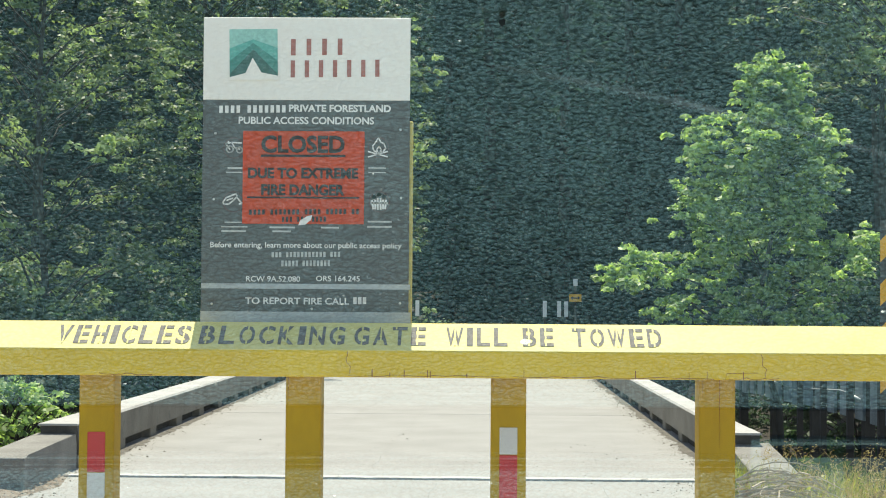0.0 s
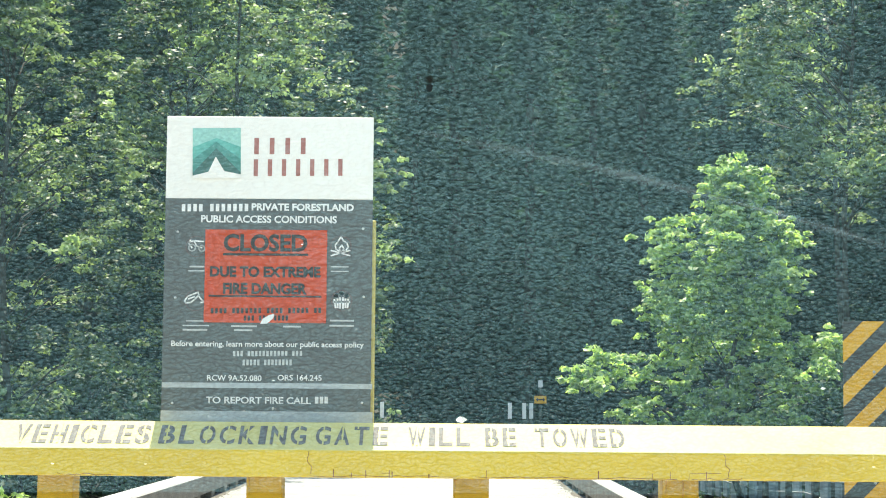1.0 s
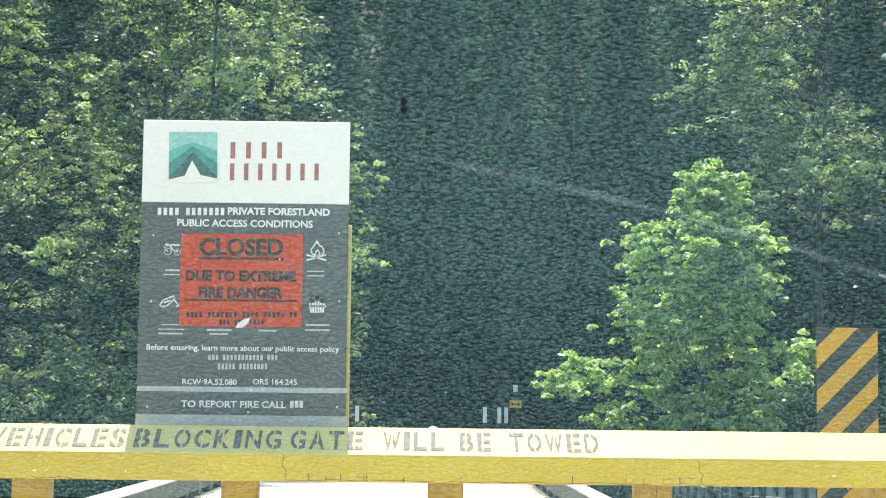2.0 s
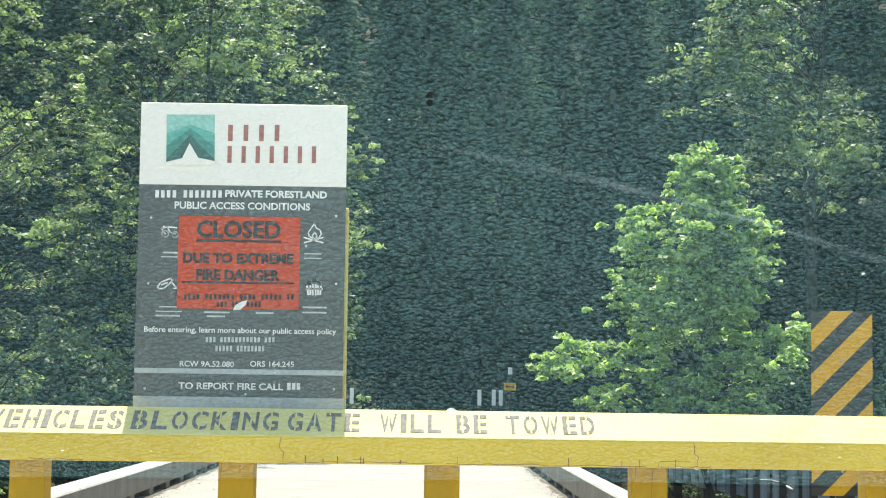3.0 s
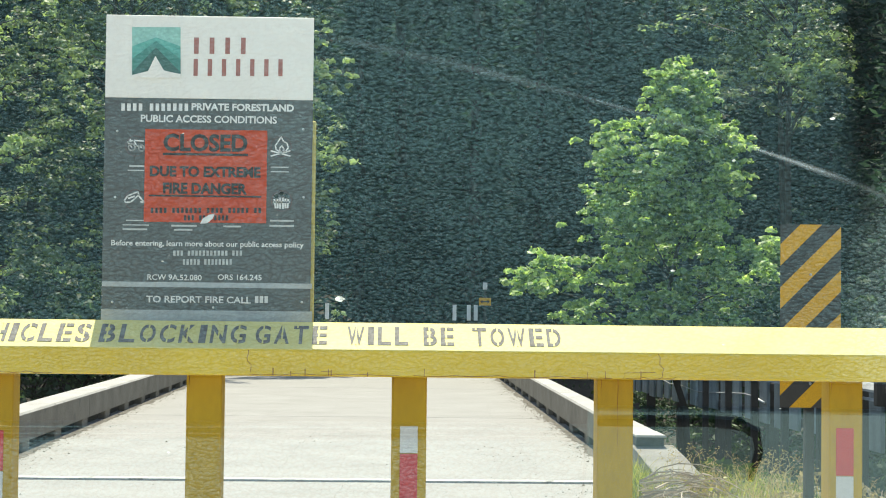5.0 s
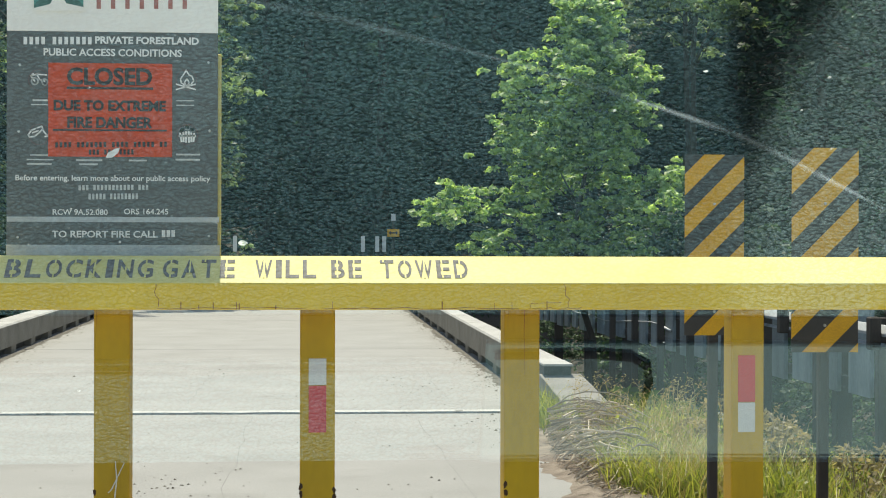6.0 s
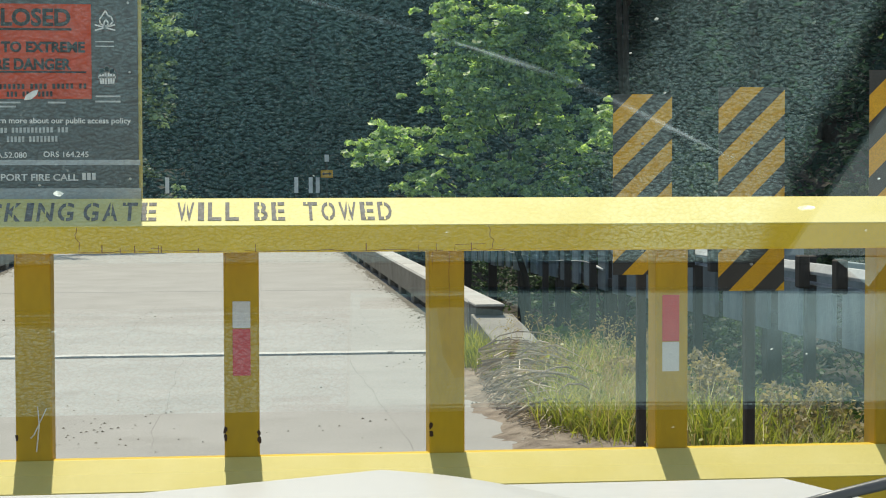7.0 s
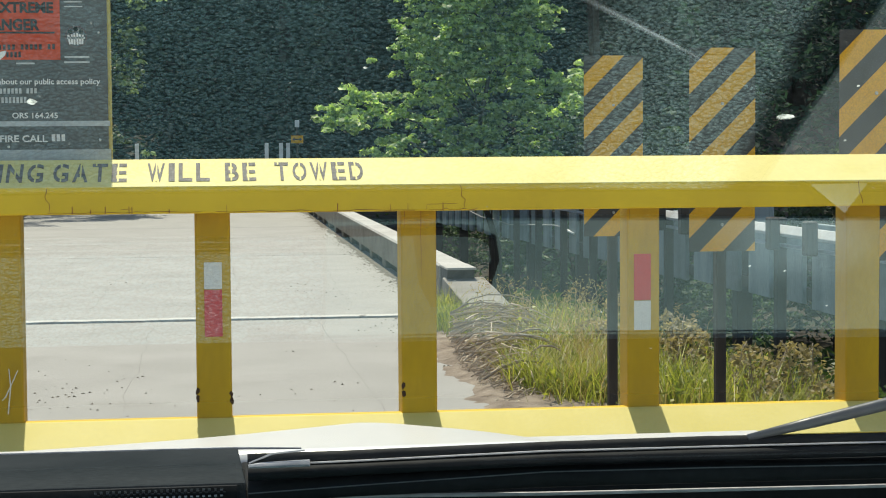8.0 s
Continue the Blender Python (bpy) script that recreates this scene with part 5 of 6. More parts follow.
def build_bush(x, y, h, r, seed, leaves=None):
    ENV = [(0.0, r * 0.8, 0, 0), (0.4, r, 0, 0), (1.0, r * 0.3, 0, 0)]
    b = stand(broadleaf("bush", "leafy green roadside bush by the rail", seed, h, ENV, 60, 70, 0.035, leaves or ALDER, BARK, spread=0.12, base=0.1, trunk_r=0.02), x, y)
    tagged(b, category="bush")


build_bush(-5.2, 12.0, 1.0, 0.7, 41, MAPLE)
build_bush(-4.75, 13.0, 0.95, 0.75, 42, MAPLE)
build_bush(-5.6, 14.2, 1.3, 0.8, 43, MAPLE)
build_bush(3.1, 20.5, 1.0, 0.5, 44)


# ---- weeds, grass and dead brush beside the approach ----
def blades(name, material, spots, count, hmin, hmax, width, seed, label, category, lean=0.45):
    rs = np.random.RandomState(seed)
    V, F = [], []
    for i in range(count):
        cx, cy, r = spots[rs.randint(len(spots))]
        x, y = cx + rs.normal() * r, cy + rs.normal() * r * 1.6
        if x < 1.75 and x > -4.4 and y < 12:
            continue
        z = ground_z(x, y)
        h = rs.uniform(hmin, hmax)
        ang = rs.uniform(0, 2 * math.pi)
        dx, dy = math.cos(ang) * h * lean * rs.uniform(0.2, 1), math.sin(ang) * h * lean * rs.uniform(0.2, 1)
        px, py = -math.sin(ang) * width, math.cos(ang) * width
        n = len(V)
        V += [(x - px, y - py, z - 0.02), (x + px, y + py, z - 0.02), (x + dx * 0.35 + px * 0.8, y + dy * 0.35 + py * 0.8, z + h * 0.6), (x + dx * 0.35 - px * 0.8, y + dy * 0.35 - py * 0.8, z + h * 0.6), (x + dx, y + dy, z + h)]
        F += [(n, n + 1, n + 2, n + 3), (n + 3, n + 2, n + 4)]
    ob = new(name, strokes(name, material, V, F))
    return tagged(ob, label, category, kind="stuff")


blades("dry_grass", STRAW, [(2.2, 6.4, 0.22), (2.4, 7.2, 0.25), (2.75, 4.5, 0.3), (3.3, 4.2, 0.35), (2.35, 8.3, 0.25), (2.3, 5.3, 0.2), (2.6, 4.7, 0.2)], 2600, 0.05, 0.30, 0.003, 5, "dry straw-coloured grass on the verge", "grass", 1.4)
blades("green_grass", GRASS, [(1.95, 5.2, 0.07), (2.02, 4.85, 0.07), (2.08, 5.8, 0.09), (2.2, 6.6, 0.12), (2.10, 4.55, 0.09), (2.22, 4.95, 0.11), (2.34, 5.4, 0.12), (2.52, 5.9, 0.14), (2.48, 4.8, 0.12), (2.68, 5.3, 0.15), (2.95, 4.1, 0.22)], 5600, 0.06, 0.30, 0.0036, 6, "tall green verge grass among dry stalks", "grass", 1.25)
blades("yellowing_grass", STRAW, [(2.15, 4.7, 0.12), (2.35, 5.3, 0.14), (2.6, 5.4, 0.18)], 1000, 0.10, 0.33, 0.0026, 16, "yellowing grass blades in the verge tussock", "grass", 1.3)
blades("slope_grass", GRASS, [(2.62, 4.3, 0.10), (2.8, 4.6, 0.14), (3.0, 5.2, 0.2), (3.3, 4.8, 0.2), (3.5, 5.4, 0.2)], 1300, 0.10, 0.40, 0.005, 46, "green weeds growing through the dead ferns", "grass", 1.0)
blades("weed_tuft", GRASS, [(1.95, 9.0, 0.05), (1.90, 8.5, 0.06), (1.99, 9.4, 0.04), (2.02, 8.2, 0.10), (1.96, 7.5, 0.07), (2.7, 8.4, 0.22), (2.55, 7.6, 0.18), (3.0, 8.0, 0.25)], 2600, 0.08, 0.34, 0.0035, 26, "grey-green weeds along the wing wall", "grass", 0.9)
blades("roadside_weeds", GRASS, [(-4.0, 8.3, 0.25), (-4.3, 9.2, 0.3), (-3.8, 7.4, 0.2), (-4.7, 10.2, 0.4), (-3.65, 8.8, 0.12)], 2600, 0.05, 0.24, 0.005, 36, "low green weeds on the road shoulder", "grass", 1.0)


def build_seed_stalks():
    """Tall thin stalks that bend over under pale feathery heads."""
    rs = np.random.RandomState(71)
    V, F, heads = [], [], []
    for i in range(150):
        cx, cy = ((2.45, 7.2), (2.75, 8.3), (2.5, 5.7), (3.05, 7.4), (2.2, 8.9))[rs.randint(5)]
        x, y = cx + rs.normal() * 0.20, cy + rs.normal() * 0.45
        if x < 1.95:
            continue
        z, h, ang = ground_z(x, y), rs.uniform(0.22, 0.52), rs.uniform(0, 6.28)
        dx, dy, w = math.cos(ang) * 0.3 * h, math.sin(ang) * 0.3 * h, 0.0016
        n = len(V)
        for u, b in ((0.0, 0.0), (0.45, 0.12), (0.8, 0.45), (1.0, 1.0)):
            p = (x + dx * b, y + dy * b, z + h * (u - 0.10 * b * b))
            V += [(p[0] - w, p[1], p[2]), (p[0] + w, p[1], p[2])]
        for q in range(3):
            a = n + 2 * q
            F.append((a, a + 1, a + 3, a + 2))
        top = np.array([x + dx, y + dy, z + h * 0.9])
        heads.append(top + rs.normal(size=(14, 3)) * (0.016, 0.016, 0.032))
    tagged(new("seed_stalks", strokes("seed_stalks", STRAW, V, F)), "thin tall dry grass stalks", "grass", kind="stuff")
    tagged(new("seed_heads", leaf_mesh("seed_heads", STRAW, np.concatenate(heads), 0.011, rs, 0.3)), "pale feathery seed heads on the stalks", "grass", kind="stuff")


build_seed_stalks()


def build_dead_fern(x, y, seed, fronds, reach):
    """A clump of dead fern: arching fronds with curled leaflets along both sides."""
    rs = np.random.RandomState(seed)
    fern = thing("dead_fern", "dried tan fern clump collapsed on the slope", "fern", at=(x, y, ground_z(x, y) - 0.02), group="dead ferns on the slope")
    bm, pts = bmesh.new(), []
    for i in range(fronds):
        ang, L, up = rs.uniform(0, 6.28), reach * rs.uniform(0.6, 1.15), rs.uniform(0.25, 0.62)
        d = Vector((math.cos(ang), math.sin(ang), 0))
        row = [d * (L * u) + Vector((0, 0, up * 4 * u * (1 - u) * (1 - 0.35 * u) + 0.015)) for u in (0.0, 0.2, 0.4, 0.6, 0.8, 1.0)]
        tube(bm, row, [0.004, 0.0035, 0.003, 0.0025, 0.002, 0.001], 4)
        side = Vector((-d.y, d.x, 0))
        for t in np.linspace(0.15, 1.0, 17):
            a = min(4, int(t * 5))
            p = row[a].lerp(row[a + 1], t * 5 - a)
            for sg in (-1, 1):
                for m in (0.3, 0.7, 1.0):
                    pts.append(tuple(p + side * (sg * m * 0.085 * (1.1 - t)) + Vector(rs.normal(size=3) * 0.010) - Vector((0, 0, 0.02 * m))))
    part("frond", bm, TWIG, fern)
    part("leaflets", leaf_mesh("leaflets", DEAD_LEAF, np.array(pts), 0.021, rs, 0.5, 0.7), None, fern)


for k, (fx, fy, fn, fr) in enumerate(((2.75, 5.1, 5, 0.36), (3.0, 5.6, 7, 0.46), (3.12, 4.6, 5, 0.36), (3.40, 5.2, 6, 0.40), (3.60, 4.5, 4, 0.32), (2.80, 6.6, 5, 0.38), (3.85, 5.7, 4, 0.32))):
    build_dead_fern(fx, fy, 80 + k, fn, fr)


def build_verge_litter():
    """Curled dead leaves and broad weeds on the slope past the verge."""
    rs = np.random.RandomState(19)
    for name, mat, count, size, hi, label in (("dead_leaves", DEAD_LEAF, 2600, 0.030, 0.10, "tan dead leaves heaped on the slope"), ("weeds", GRASS, 1700, 0.017, 0.22, "low broad-leaved green weeds on the slope")):
        pts = []
        while len(pts) < count:
            x, y = rs.uniform(1.85, 4.6), rs.uniform(1.2, 8.6)
            t = noise.noise((x * 1.7, y * 1.7, 4.0 if name == "weeds" else 9.0))
            if name == "dead_leaves" and x < 2.7 and y > 3.6:
                continue
            if (x < 2.3 and y > 4.6 and (name != "weeds" or x < 2.05)) or t < (0.12 if name == "weeds" else -0.25):
                continue
            pts.append((x, y, ground_z(x, y) + rs.uniform(0.0, hi) * (1 + max(0, t))))
        ob = new(name, leaf_mesh(name, mat, np.array(pts), size, rs, 0.6, 0.5))
        tagged(ob, label, name.replace("_", " "), kind="stuff")


build_verge_litter()


def build_brush():
    rs = np.random.RandomState(3)
    bm = bmesh.new()

    def stick(x, y, z, ang, L, w, bow):
        d, side = Vector((math.cos(ang), math.sin(ang), rs.normal() * 0.06 - 0.08)), Vector((-math.sin(ang), math.cos(ang), 0))
        row = []
        for u in (-0.5, -0.3, -0.1, 0.1, 0.3, 0.5):
            row.append(Vector((x, y, z)) + d * (L * u) + Vector((0, 0, bow * (0.25 - u * u) * 4)) + side * (0.05 * L * math.sin(u * 5 + z * 40)) + Vector(rs.normal(size=3) * 0.006))
        tube(bm, row, [w, w * 0.95, w * 0.9, w * 0.8, w * 0.65, w * 0.35], 5)

    edge = lambda y: np.interp(y, (4.5, 6.0, 7.2, 8.4), (1.66, 1.62, 1.72, 1.95))
    heap = lambda x, y: math.exp(-((y - 7.0) / 1.5) ** 2 - ((x - 2.1) / 0.4) ** 2)
    for i in range(150):
        y = rs.uniform(5.0, 8.9)
        x = 1.90 + 0.06 * (y - 7) + rs.normal() * 0.17
        L = rs.uniform(0.30, 0.75)
        x = max(x, edge(y) + 0.5 * L)
        stick(x, y, ground_z(x, y) + 0.04 + rs.rand() * 0.24 * heap(x, y), rs.normal(0.05, 0.75), L, rs.uniform(0.003, 0.0085), rs.uniform(0.03, 0.15))
    for i in range(420):
        y = rs.uniform(4.6, 9.0)
        x = 1.92 + 0.05 * (y - 7) + rs.normal() * 0.22
        L = rs.uniform(0.12, 0.45)
        x = max(x, edge(y) + 0.5 * L)
        stick(x, y, ground_z(x, y) + 0.03 + rs.rand() * 0.18 * heap(x, y), rs.normal(0.1, 0.7), L, rs.uniform(0.0018, 0.0045), rs.uniform(0.0, 0.07))
    return solid("dead_brush", bm, TWIG, "heap of dry dead twigs and straw on the verge", "dead brush", "stuff")


build_brush()


def build_verge_dirt(x0, x1, y0, y1, drop, seed):
    """Bare tan dirt along a slab's edge, lumpy, its outer rim sunk into the soil."""
    bm = bmesh.new()
    n, m = 26, 90
    rows = []
    for j in range(m + 1):
        row = []
        for i in range(n + 1):
            x, y = x0 + (x1 - x0) * i / n, y0 + (y1 - y0) * j / m
            x += 0.10 * noise.noise((x * 2, y * 2, seed))
            lump = 0.018 * noise.noise((x * 5, y * 5, seed)) + 0.010 * noise.noise((x * 17, y * 17, seed)) + 0.006 * noise.noise((x * 41, y * 41, seed))
            rise = 0.05 * min(1.0, i / 5) + (0.012 if i else -0.03)
            row.append(bm.verts.new((x, y, max(ground_z(x, y), -0.06) + rise + lump - drop * (i == n or j in (0, m)))))
        rows.append(row)
    for a, b in zip(rows, rows[1:]):
        for i in range(n):
            bm.faces.new((a[i], a[i + 1], b[i + 1], b[i]))
    solid("verge_dirt", bm, VERGE, "bare tan dirt along the slab edge", "dirt", "structure", smooth=True)


build_verge_dirt(1.42, 2.55, 2.2, 8.25, 0.05, 7)
build_verge_dirt(-3.30, -5.2, 5.4, 11.0, 0.08, 3)


def build_clods():
    """Small stones, bark chips and clods scattered on the dirt beside the slab."""
    rs = np.random.RandomState(61)
    V, F = [], []
    for i in range(1500):
        y = rs.uniform(3.8, 8.6)
        x = 1.62 + abs(rs.normal()) * 0.22 + 0.05 * (y - 5)
        if i % 4 == 0:
            x, y = -3.35 - abs(rs.normal()) * 0.4, rs.uniform(6.0, 10.5)
        r, z = rs.uniform(0.004, 0.016), max(ground_z(x, y), -0.06) + 0.055
        n = len(V)
        for dx, dy, dz in ((1, 0, 0), (0, 1, 0), (-1, 0, 0), (0, -1, 0), (0, 0, 0.8)):
            V.append((x + dx * r * rs.uniform(0.7, 1.5), y + dy * r * rs.uniform(0.7, 1.5), z + dz * r - 0.006))
        F += [(n, n + 1, n + 4), (n + 1, n + 2, n + 4), (n + 2, n + 3, n + 4), (n + 3, n, n + 4)]
    tagged(new("clods", strokes("clods", CLOD, V, F)), "small stones, bark chips and clods on the dirt", "litter", kind="stuff")


build_clods()


def build_grit():
    """Leaf litter and grit gathered along the curbs."""
    rs = np.random.RandomState(8)
    V, F = [], []
    for i in range(3600):
        if rs.rand() < 0.72:
            y = BRIDGE_Y - 3.6 + rs.rand() ** 1.5 * 34
            x = right_rail_x(y) - 0.02 - abs(rs.normal()) * (0.12 + 0.16 * max(-0.5, noise.noise((0, y * 1.6, 2)))) - (0.25 if y < BRIDGE_Y else 0)
        else:
            y = BRIDGE_Y - 2 + rs.rand() ** 1.5 * 30
            x = left_rail_x(y) + abs(rs.normal()) * 0.2
        if rs.rand() < 0.04:
            x, y = rs.uniform(-3.2, 1.5), rs.uniform(0.5, 16)
        s = rs.uniform(0.003, 0.009) * (2.2 if rs.rand() < 0.08 else 1)
        z = 0.001 if y < BRIDGE_Y else 0.0125
        a = rs.uniform(0, 6.28)
        n = len(V)
        V += [(x + s * math.cos(a + k * 2.1), y + 1.3 * s * math.sin(a + k * 2.1), z) for k in range(3)] + [(x, y, z + s * 0.7)]
        F += [(n, n + 1, n + 3), (n + 1, n + 2, n + 3), (n + 2, n, n + 3)]
    tagged(new("curb_litter", strokes("litter", GRIT, V, F)), "dark grit and leaf litter along the curbs", "litter", kind="stuff")
    # thin ragged drifts of dirt against the curbs
    for side, rail_x, y0, y1, wide, seed in ((-1, right_rail_x, BRIDGE_Y + 0.2, 40.0, 0.085, 1), (1, left_rail_x, BRIDGE_Y + 0.6, 34.0, 0.08, 2)):
        bm = bmesh.new()
        n = int((y1 - y0) / 0.06)
        a, b = [], []
        for i in range(n + 1):
            y = y0 + (y1 - y0) * i / n
            w = wide * max(0.1, 0.8 + 1.3 * noise.noise((seed, y * 0.9, 0)) + 0.9 * noise.noise((seed, y * 4.3, 3)) + 0.5 * noise.noise((seed, y * 13, 5)))
            x0 = rail_x(y) + side * 0.012
            a.append(bm.verts.new((x0, y, 0.028)))
            b.append(bm.verts.new((x0 + side * w, y, 0.0128)))
        for i in range(n):
            bm.faces.new((a[i], b[i], b[i + 1], a[i + 1]))
        solid("dirt_drift", bm, DRIFT, "thin drift of dark dirt against the curb", "dirt", "stuff")


build_grit()


def build_pebbles():
    """Loose chips of stone scattered in patches on the slabs."""
    rs = np.random.RandomState(33)
    V, F = [], []
    for cx, cy, spread, count in ((-0.77, 5.2, 0.13, 30), (-0.55, 5.9, 0.15, 9), (1.2, 12.3, 0.16, 16), (0.96, 13.2, 0.12, 7), (1.33, 8.6, 0.10, 6), (0.56, 5.0, 0.18, 8), (-0.8, 14.2, 0.15, 6), (-0.3, 4.7, 0.2, 6)):
        for i in range(count):
            x, y, r = cx + rs.normal() * spread, cy + rs.normal() * spread * 2.2, rs.uniform(0.004, 0.012)
            z = 0.001 if y < BRIDGE_Y else 0.0125
            ring = [(x + r * math.cos(k * 1.257) * rs.uniform(0.7, 1.3), y + r * math.sin(k * 1.257) * rs.uniform(0.7, 1.3), z) for k in range(5)]
            n = len(V)
            V += ring + [(x + r * rs.uniform(-0.3, 0.3), y, z + r * rs.uniform(0.5, 0.9))]
            F += [(n + k, n + (k + 1) % 5, n + 5) for k in range(5)]
    tagged(new("pebbles", strokes("pebbles", GRIT, V, F)), "dark stone chips scattered on the concrete", "pebbles", kind="stuff")


build_pebbles()


# ---- the vehicle that the view looks out of ----
def build_vehicle():
    car = thing("pickup_truck", "white pickup truck with a dusty windscreen, parked before the gate", "truck", at=(0.011, -4.986, -0.001))
    T = Matrix.Translation((0, 5, 0))

    def piece(name, bm, material, host=None, label="", smooth=False):
        bmesh.ops.transform(bm, matrix=T, verts=bm.verts[:])
        return part(name, bm, material, host or car, label, smooth)

    # bonnet with a raised middle
    bm = bmesh.new()
    ys = [-4.20 + 0.1 * i for i in range(17)]
    xs = [-0.95 + 0.05 * i for i in range(37)]

    def bonnet(x, y):
        t = (y + 4.20) / 1.6
        z = 1.236 - 0.203 * t - 0.026 * t * t
        e = min(1, max(0, (x - 0.22) / 0.16))
        z -= 0.07 * e * e * (3 - 2 * e) * min(1, t * 6)
        z -= (0.095 * max(0, 0.22 - x) + 0.2 * max(0, abs(x) - 0.6) ** 2) * t
        return z - 0.9 * max(0, t - 0.8) ** 2
    rows = [[bm.verts.new((x, y, bonnet(x, y))) for x in xs] for y in ys]
    for a, b in zip(rows, rows[1:]):
        for j in range(len(xs) - 1):
            bm.faces.new((a[j], a[j + 1], b[j + 1], b[j]))
    for v in bmesh.ops.extrude_face_region(bm, geom=bm.faces[:])["geom"]:
        if isinstance(v, bmesh.types.BMVert):
            v.co.z -= 0.012
    piece("bonnet", bm, CAR_WHITE, smooth=True)
    bm = bmesh.new()
    prism(bm, [(-4.2, 0.45), (-2.66, 0.45), (-2.56, 0.6), (-2.60, 0.98), (-4.2, 1.12)], "x", -0.93, 0.84, 0.02)
    piece("front_body", bm, CAR_WHITE)
    # grey cowl with its mesh
    bm = bmesh.new()
    prism(bm, [(-4.386, 1.230), (-4.386, 1.2555), (-4.21, 1.2418), (-4.21, 1.215)], "x", -0.90, 0.026, 0.001)
    cowl = piece("cowl", bm, COWL_GREY, label="dusty grey plastic cowl")
    # pale strip paints the highlight along the cowl's far edge
    bm = bmesh.new()
    tube(bm, [(-0.40, -4.212, 1.2416), (-0.10, -4.212, 1.2421), (0.02, -4.212, 1.2421), (0.06, -4.214, 1.2412)], [0.0009, 0.0010, 0.0009, 0.0005], 6)
    piece("cowl_highlight", bm, PALE_EDGE, cowl, "thin pale strip painting the highlight along the bonnet", True)
    bm = bmesh.new()
    box(bm, -0.90, 0.022, -4.3885, -4.3862, 1.2300, 1.2546)
    grille = piece("cowl_grille", bm, RUBBER, cowl, "black mesh below the cowl edge")
    for r in range(3):
        for i in range(22):
            bm = bmesh.new()
            x, z = -0.040 + i * 0.0026 + (r % 2) * 0.0013, 1.2536 - r * 0.0015
            box(bm, x, x + 0.0012, -4.3898, -4.3884, z - 0.0003, z + 0.0003)
            piece("mesh_bar", bm, PALE_EDGE if r == 2 else COWL_GREY, grille)
    bm = bmesh.new()
    prism(bm, [(-4.388, 1.236), (-4.388, 1.2500), (-4.21, 1.2340), (-4.21, 1.215)], "x", 0.027, 0.82, 0.002)
    piece("cowl_cover", bm, RUBBER, label="black cowl cover")
    xs = (0.0265, 0.072, 0.157, 0.231, 0.298, 0.45, 0.7)

    def strip(name, y, zs, r, material, host=None, label=""):
        bm = bmesh.new()
        tube(bm, [(x, y, z) for x, z in zip(xs, zs)], [r] * len(xs), 6)
        return piece(name, bm, material, host, label, True)

    strip("cowl_edge", -4.398, (1.2495, 1.2501, 1.2484, 1.2477, 1.2470, 1.246, 1.244), 0.0010, PALE_EDGE, None, "pale edge strip")
    # wiper at rest along the glass
    wiper = strip("wiper_blade", -4.400, (1.2676, 1.2678, 1.2690, 1.2695, 1.2689, 1.268, 1.266), 0.0033, RUBBER, None, "black wiper blade")
    strip("blade_rib", -4.4055, (1.2622, 1.2632, 1.2648, 1.2648, 1.2644, 1.264, 1.262), 0.0028, RUBBER, wiper)
    strip("blade_spine", -4.4077, (1.2667, 1.2674, 1.2692, 1.2690, 1.2688, 1.268, 1.266), 0.00045, PALE_EDGE, wiper, "thin pale metal spine")
    strip("blade_lip", -4.4085, (1.2547, 1.2567, 1.2601, 1.2597, 1.2588, 1.258, 1.256), 0.0003, WIPER_PAINT, wiper)
    strip("lower_cover", -4.401, (1.2540, 1.2555, 1.2568, 1.2564, 1.2558, 1.255, 1.253), 0.0055, RUBBER, wiper)
    bm = bmesh.new()
    tube(bm, [(0.0266, -4.412, 1.2671), (0.032, -4.412, 1.2674), (0.0528, -4.412, 1.2678)], [0.0008, 0.0013, 0.0016], 8)
    piece("blade_end_cap", bm, PALE_EDGE, wiper, "grey end cap", True)
    bm = bmesh.new()
    tube(bm, [(0.0268, -4.411, 1.2683), (0.037, -4.411, 1.2722), (0.0507, -4.411, 1.2732)], [0.0004, 0.0005, 0.0004], 6)
    piece("blade_clip", bm, PALE_EDGE, wiper, "thin grey clip", True)
    bm = bmesh.new()
    tube(bm, [(0.250, -4.402, 1.2715), (0.2826, -4.40, 1.2777), (0.3168, -4.398, 1.2845), (0.40, -4.385, 1.293), (0.55, -4.36, 1.295)], [0.0016, 0.0027, 0.0030, 0.0037, 0.0055], 8)
    piece("wiper_arm", bm, WIPER_PAINT, label="grey wiper arm", smooth=True)
    # windscreen: plane through the pane, leaning back over the dashboard
    S = 0.625
    screen = lambda x, y: 1.415 - S * (y + 4.65) - 0.012 * (x / 0.8) ** 2
    bm = bmesh.new()
    gy = [-5.12 + 0.0561 * i for i in range(14)]
    gx = [-0.82 + 0.0655 * i for i in range(25)]
    rows = [[bm.verts.new((x, y, screen(x, y))) for x in gx] for y in gy]
    for a, b in zip(rows, rows[1:]):
        for j in range(len(gx) - 1):
            bm.faces.new((a[j], b[j], b[j + 1], a[j + 1]))
    pane = piece("windscreen", bm, GLASS, label="clear slightly dirty windscreen", smooth=True)
    if pane.data.polygons[0].normal.z > 0:
        pane.data.flip_normals()
    pane.visible_shadow = False

    def on_pane(name, pts, widths, material, label):
        """A smear or speck lying on the inner side of the glass."""
        bm = bmesh.new()
        up, dn = [], []
        for (x, y), w in zip(pts, widths):
            up.append(bm.verts.new((x, y - w * 0.8, screen(x, y - w * 0.8) - 0.0012 - 0.05 * max(widths))))
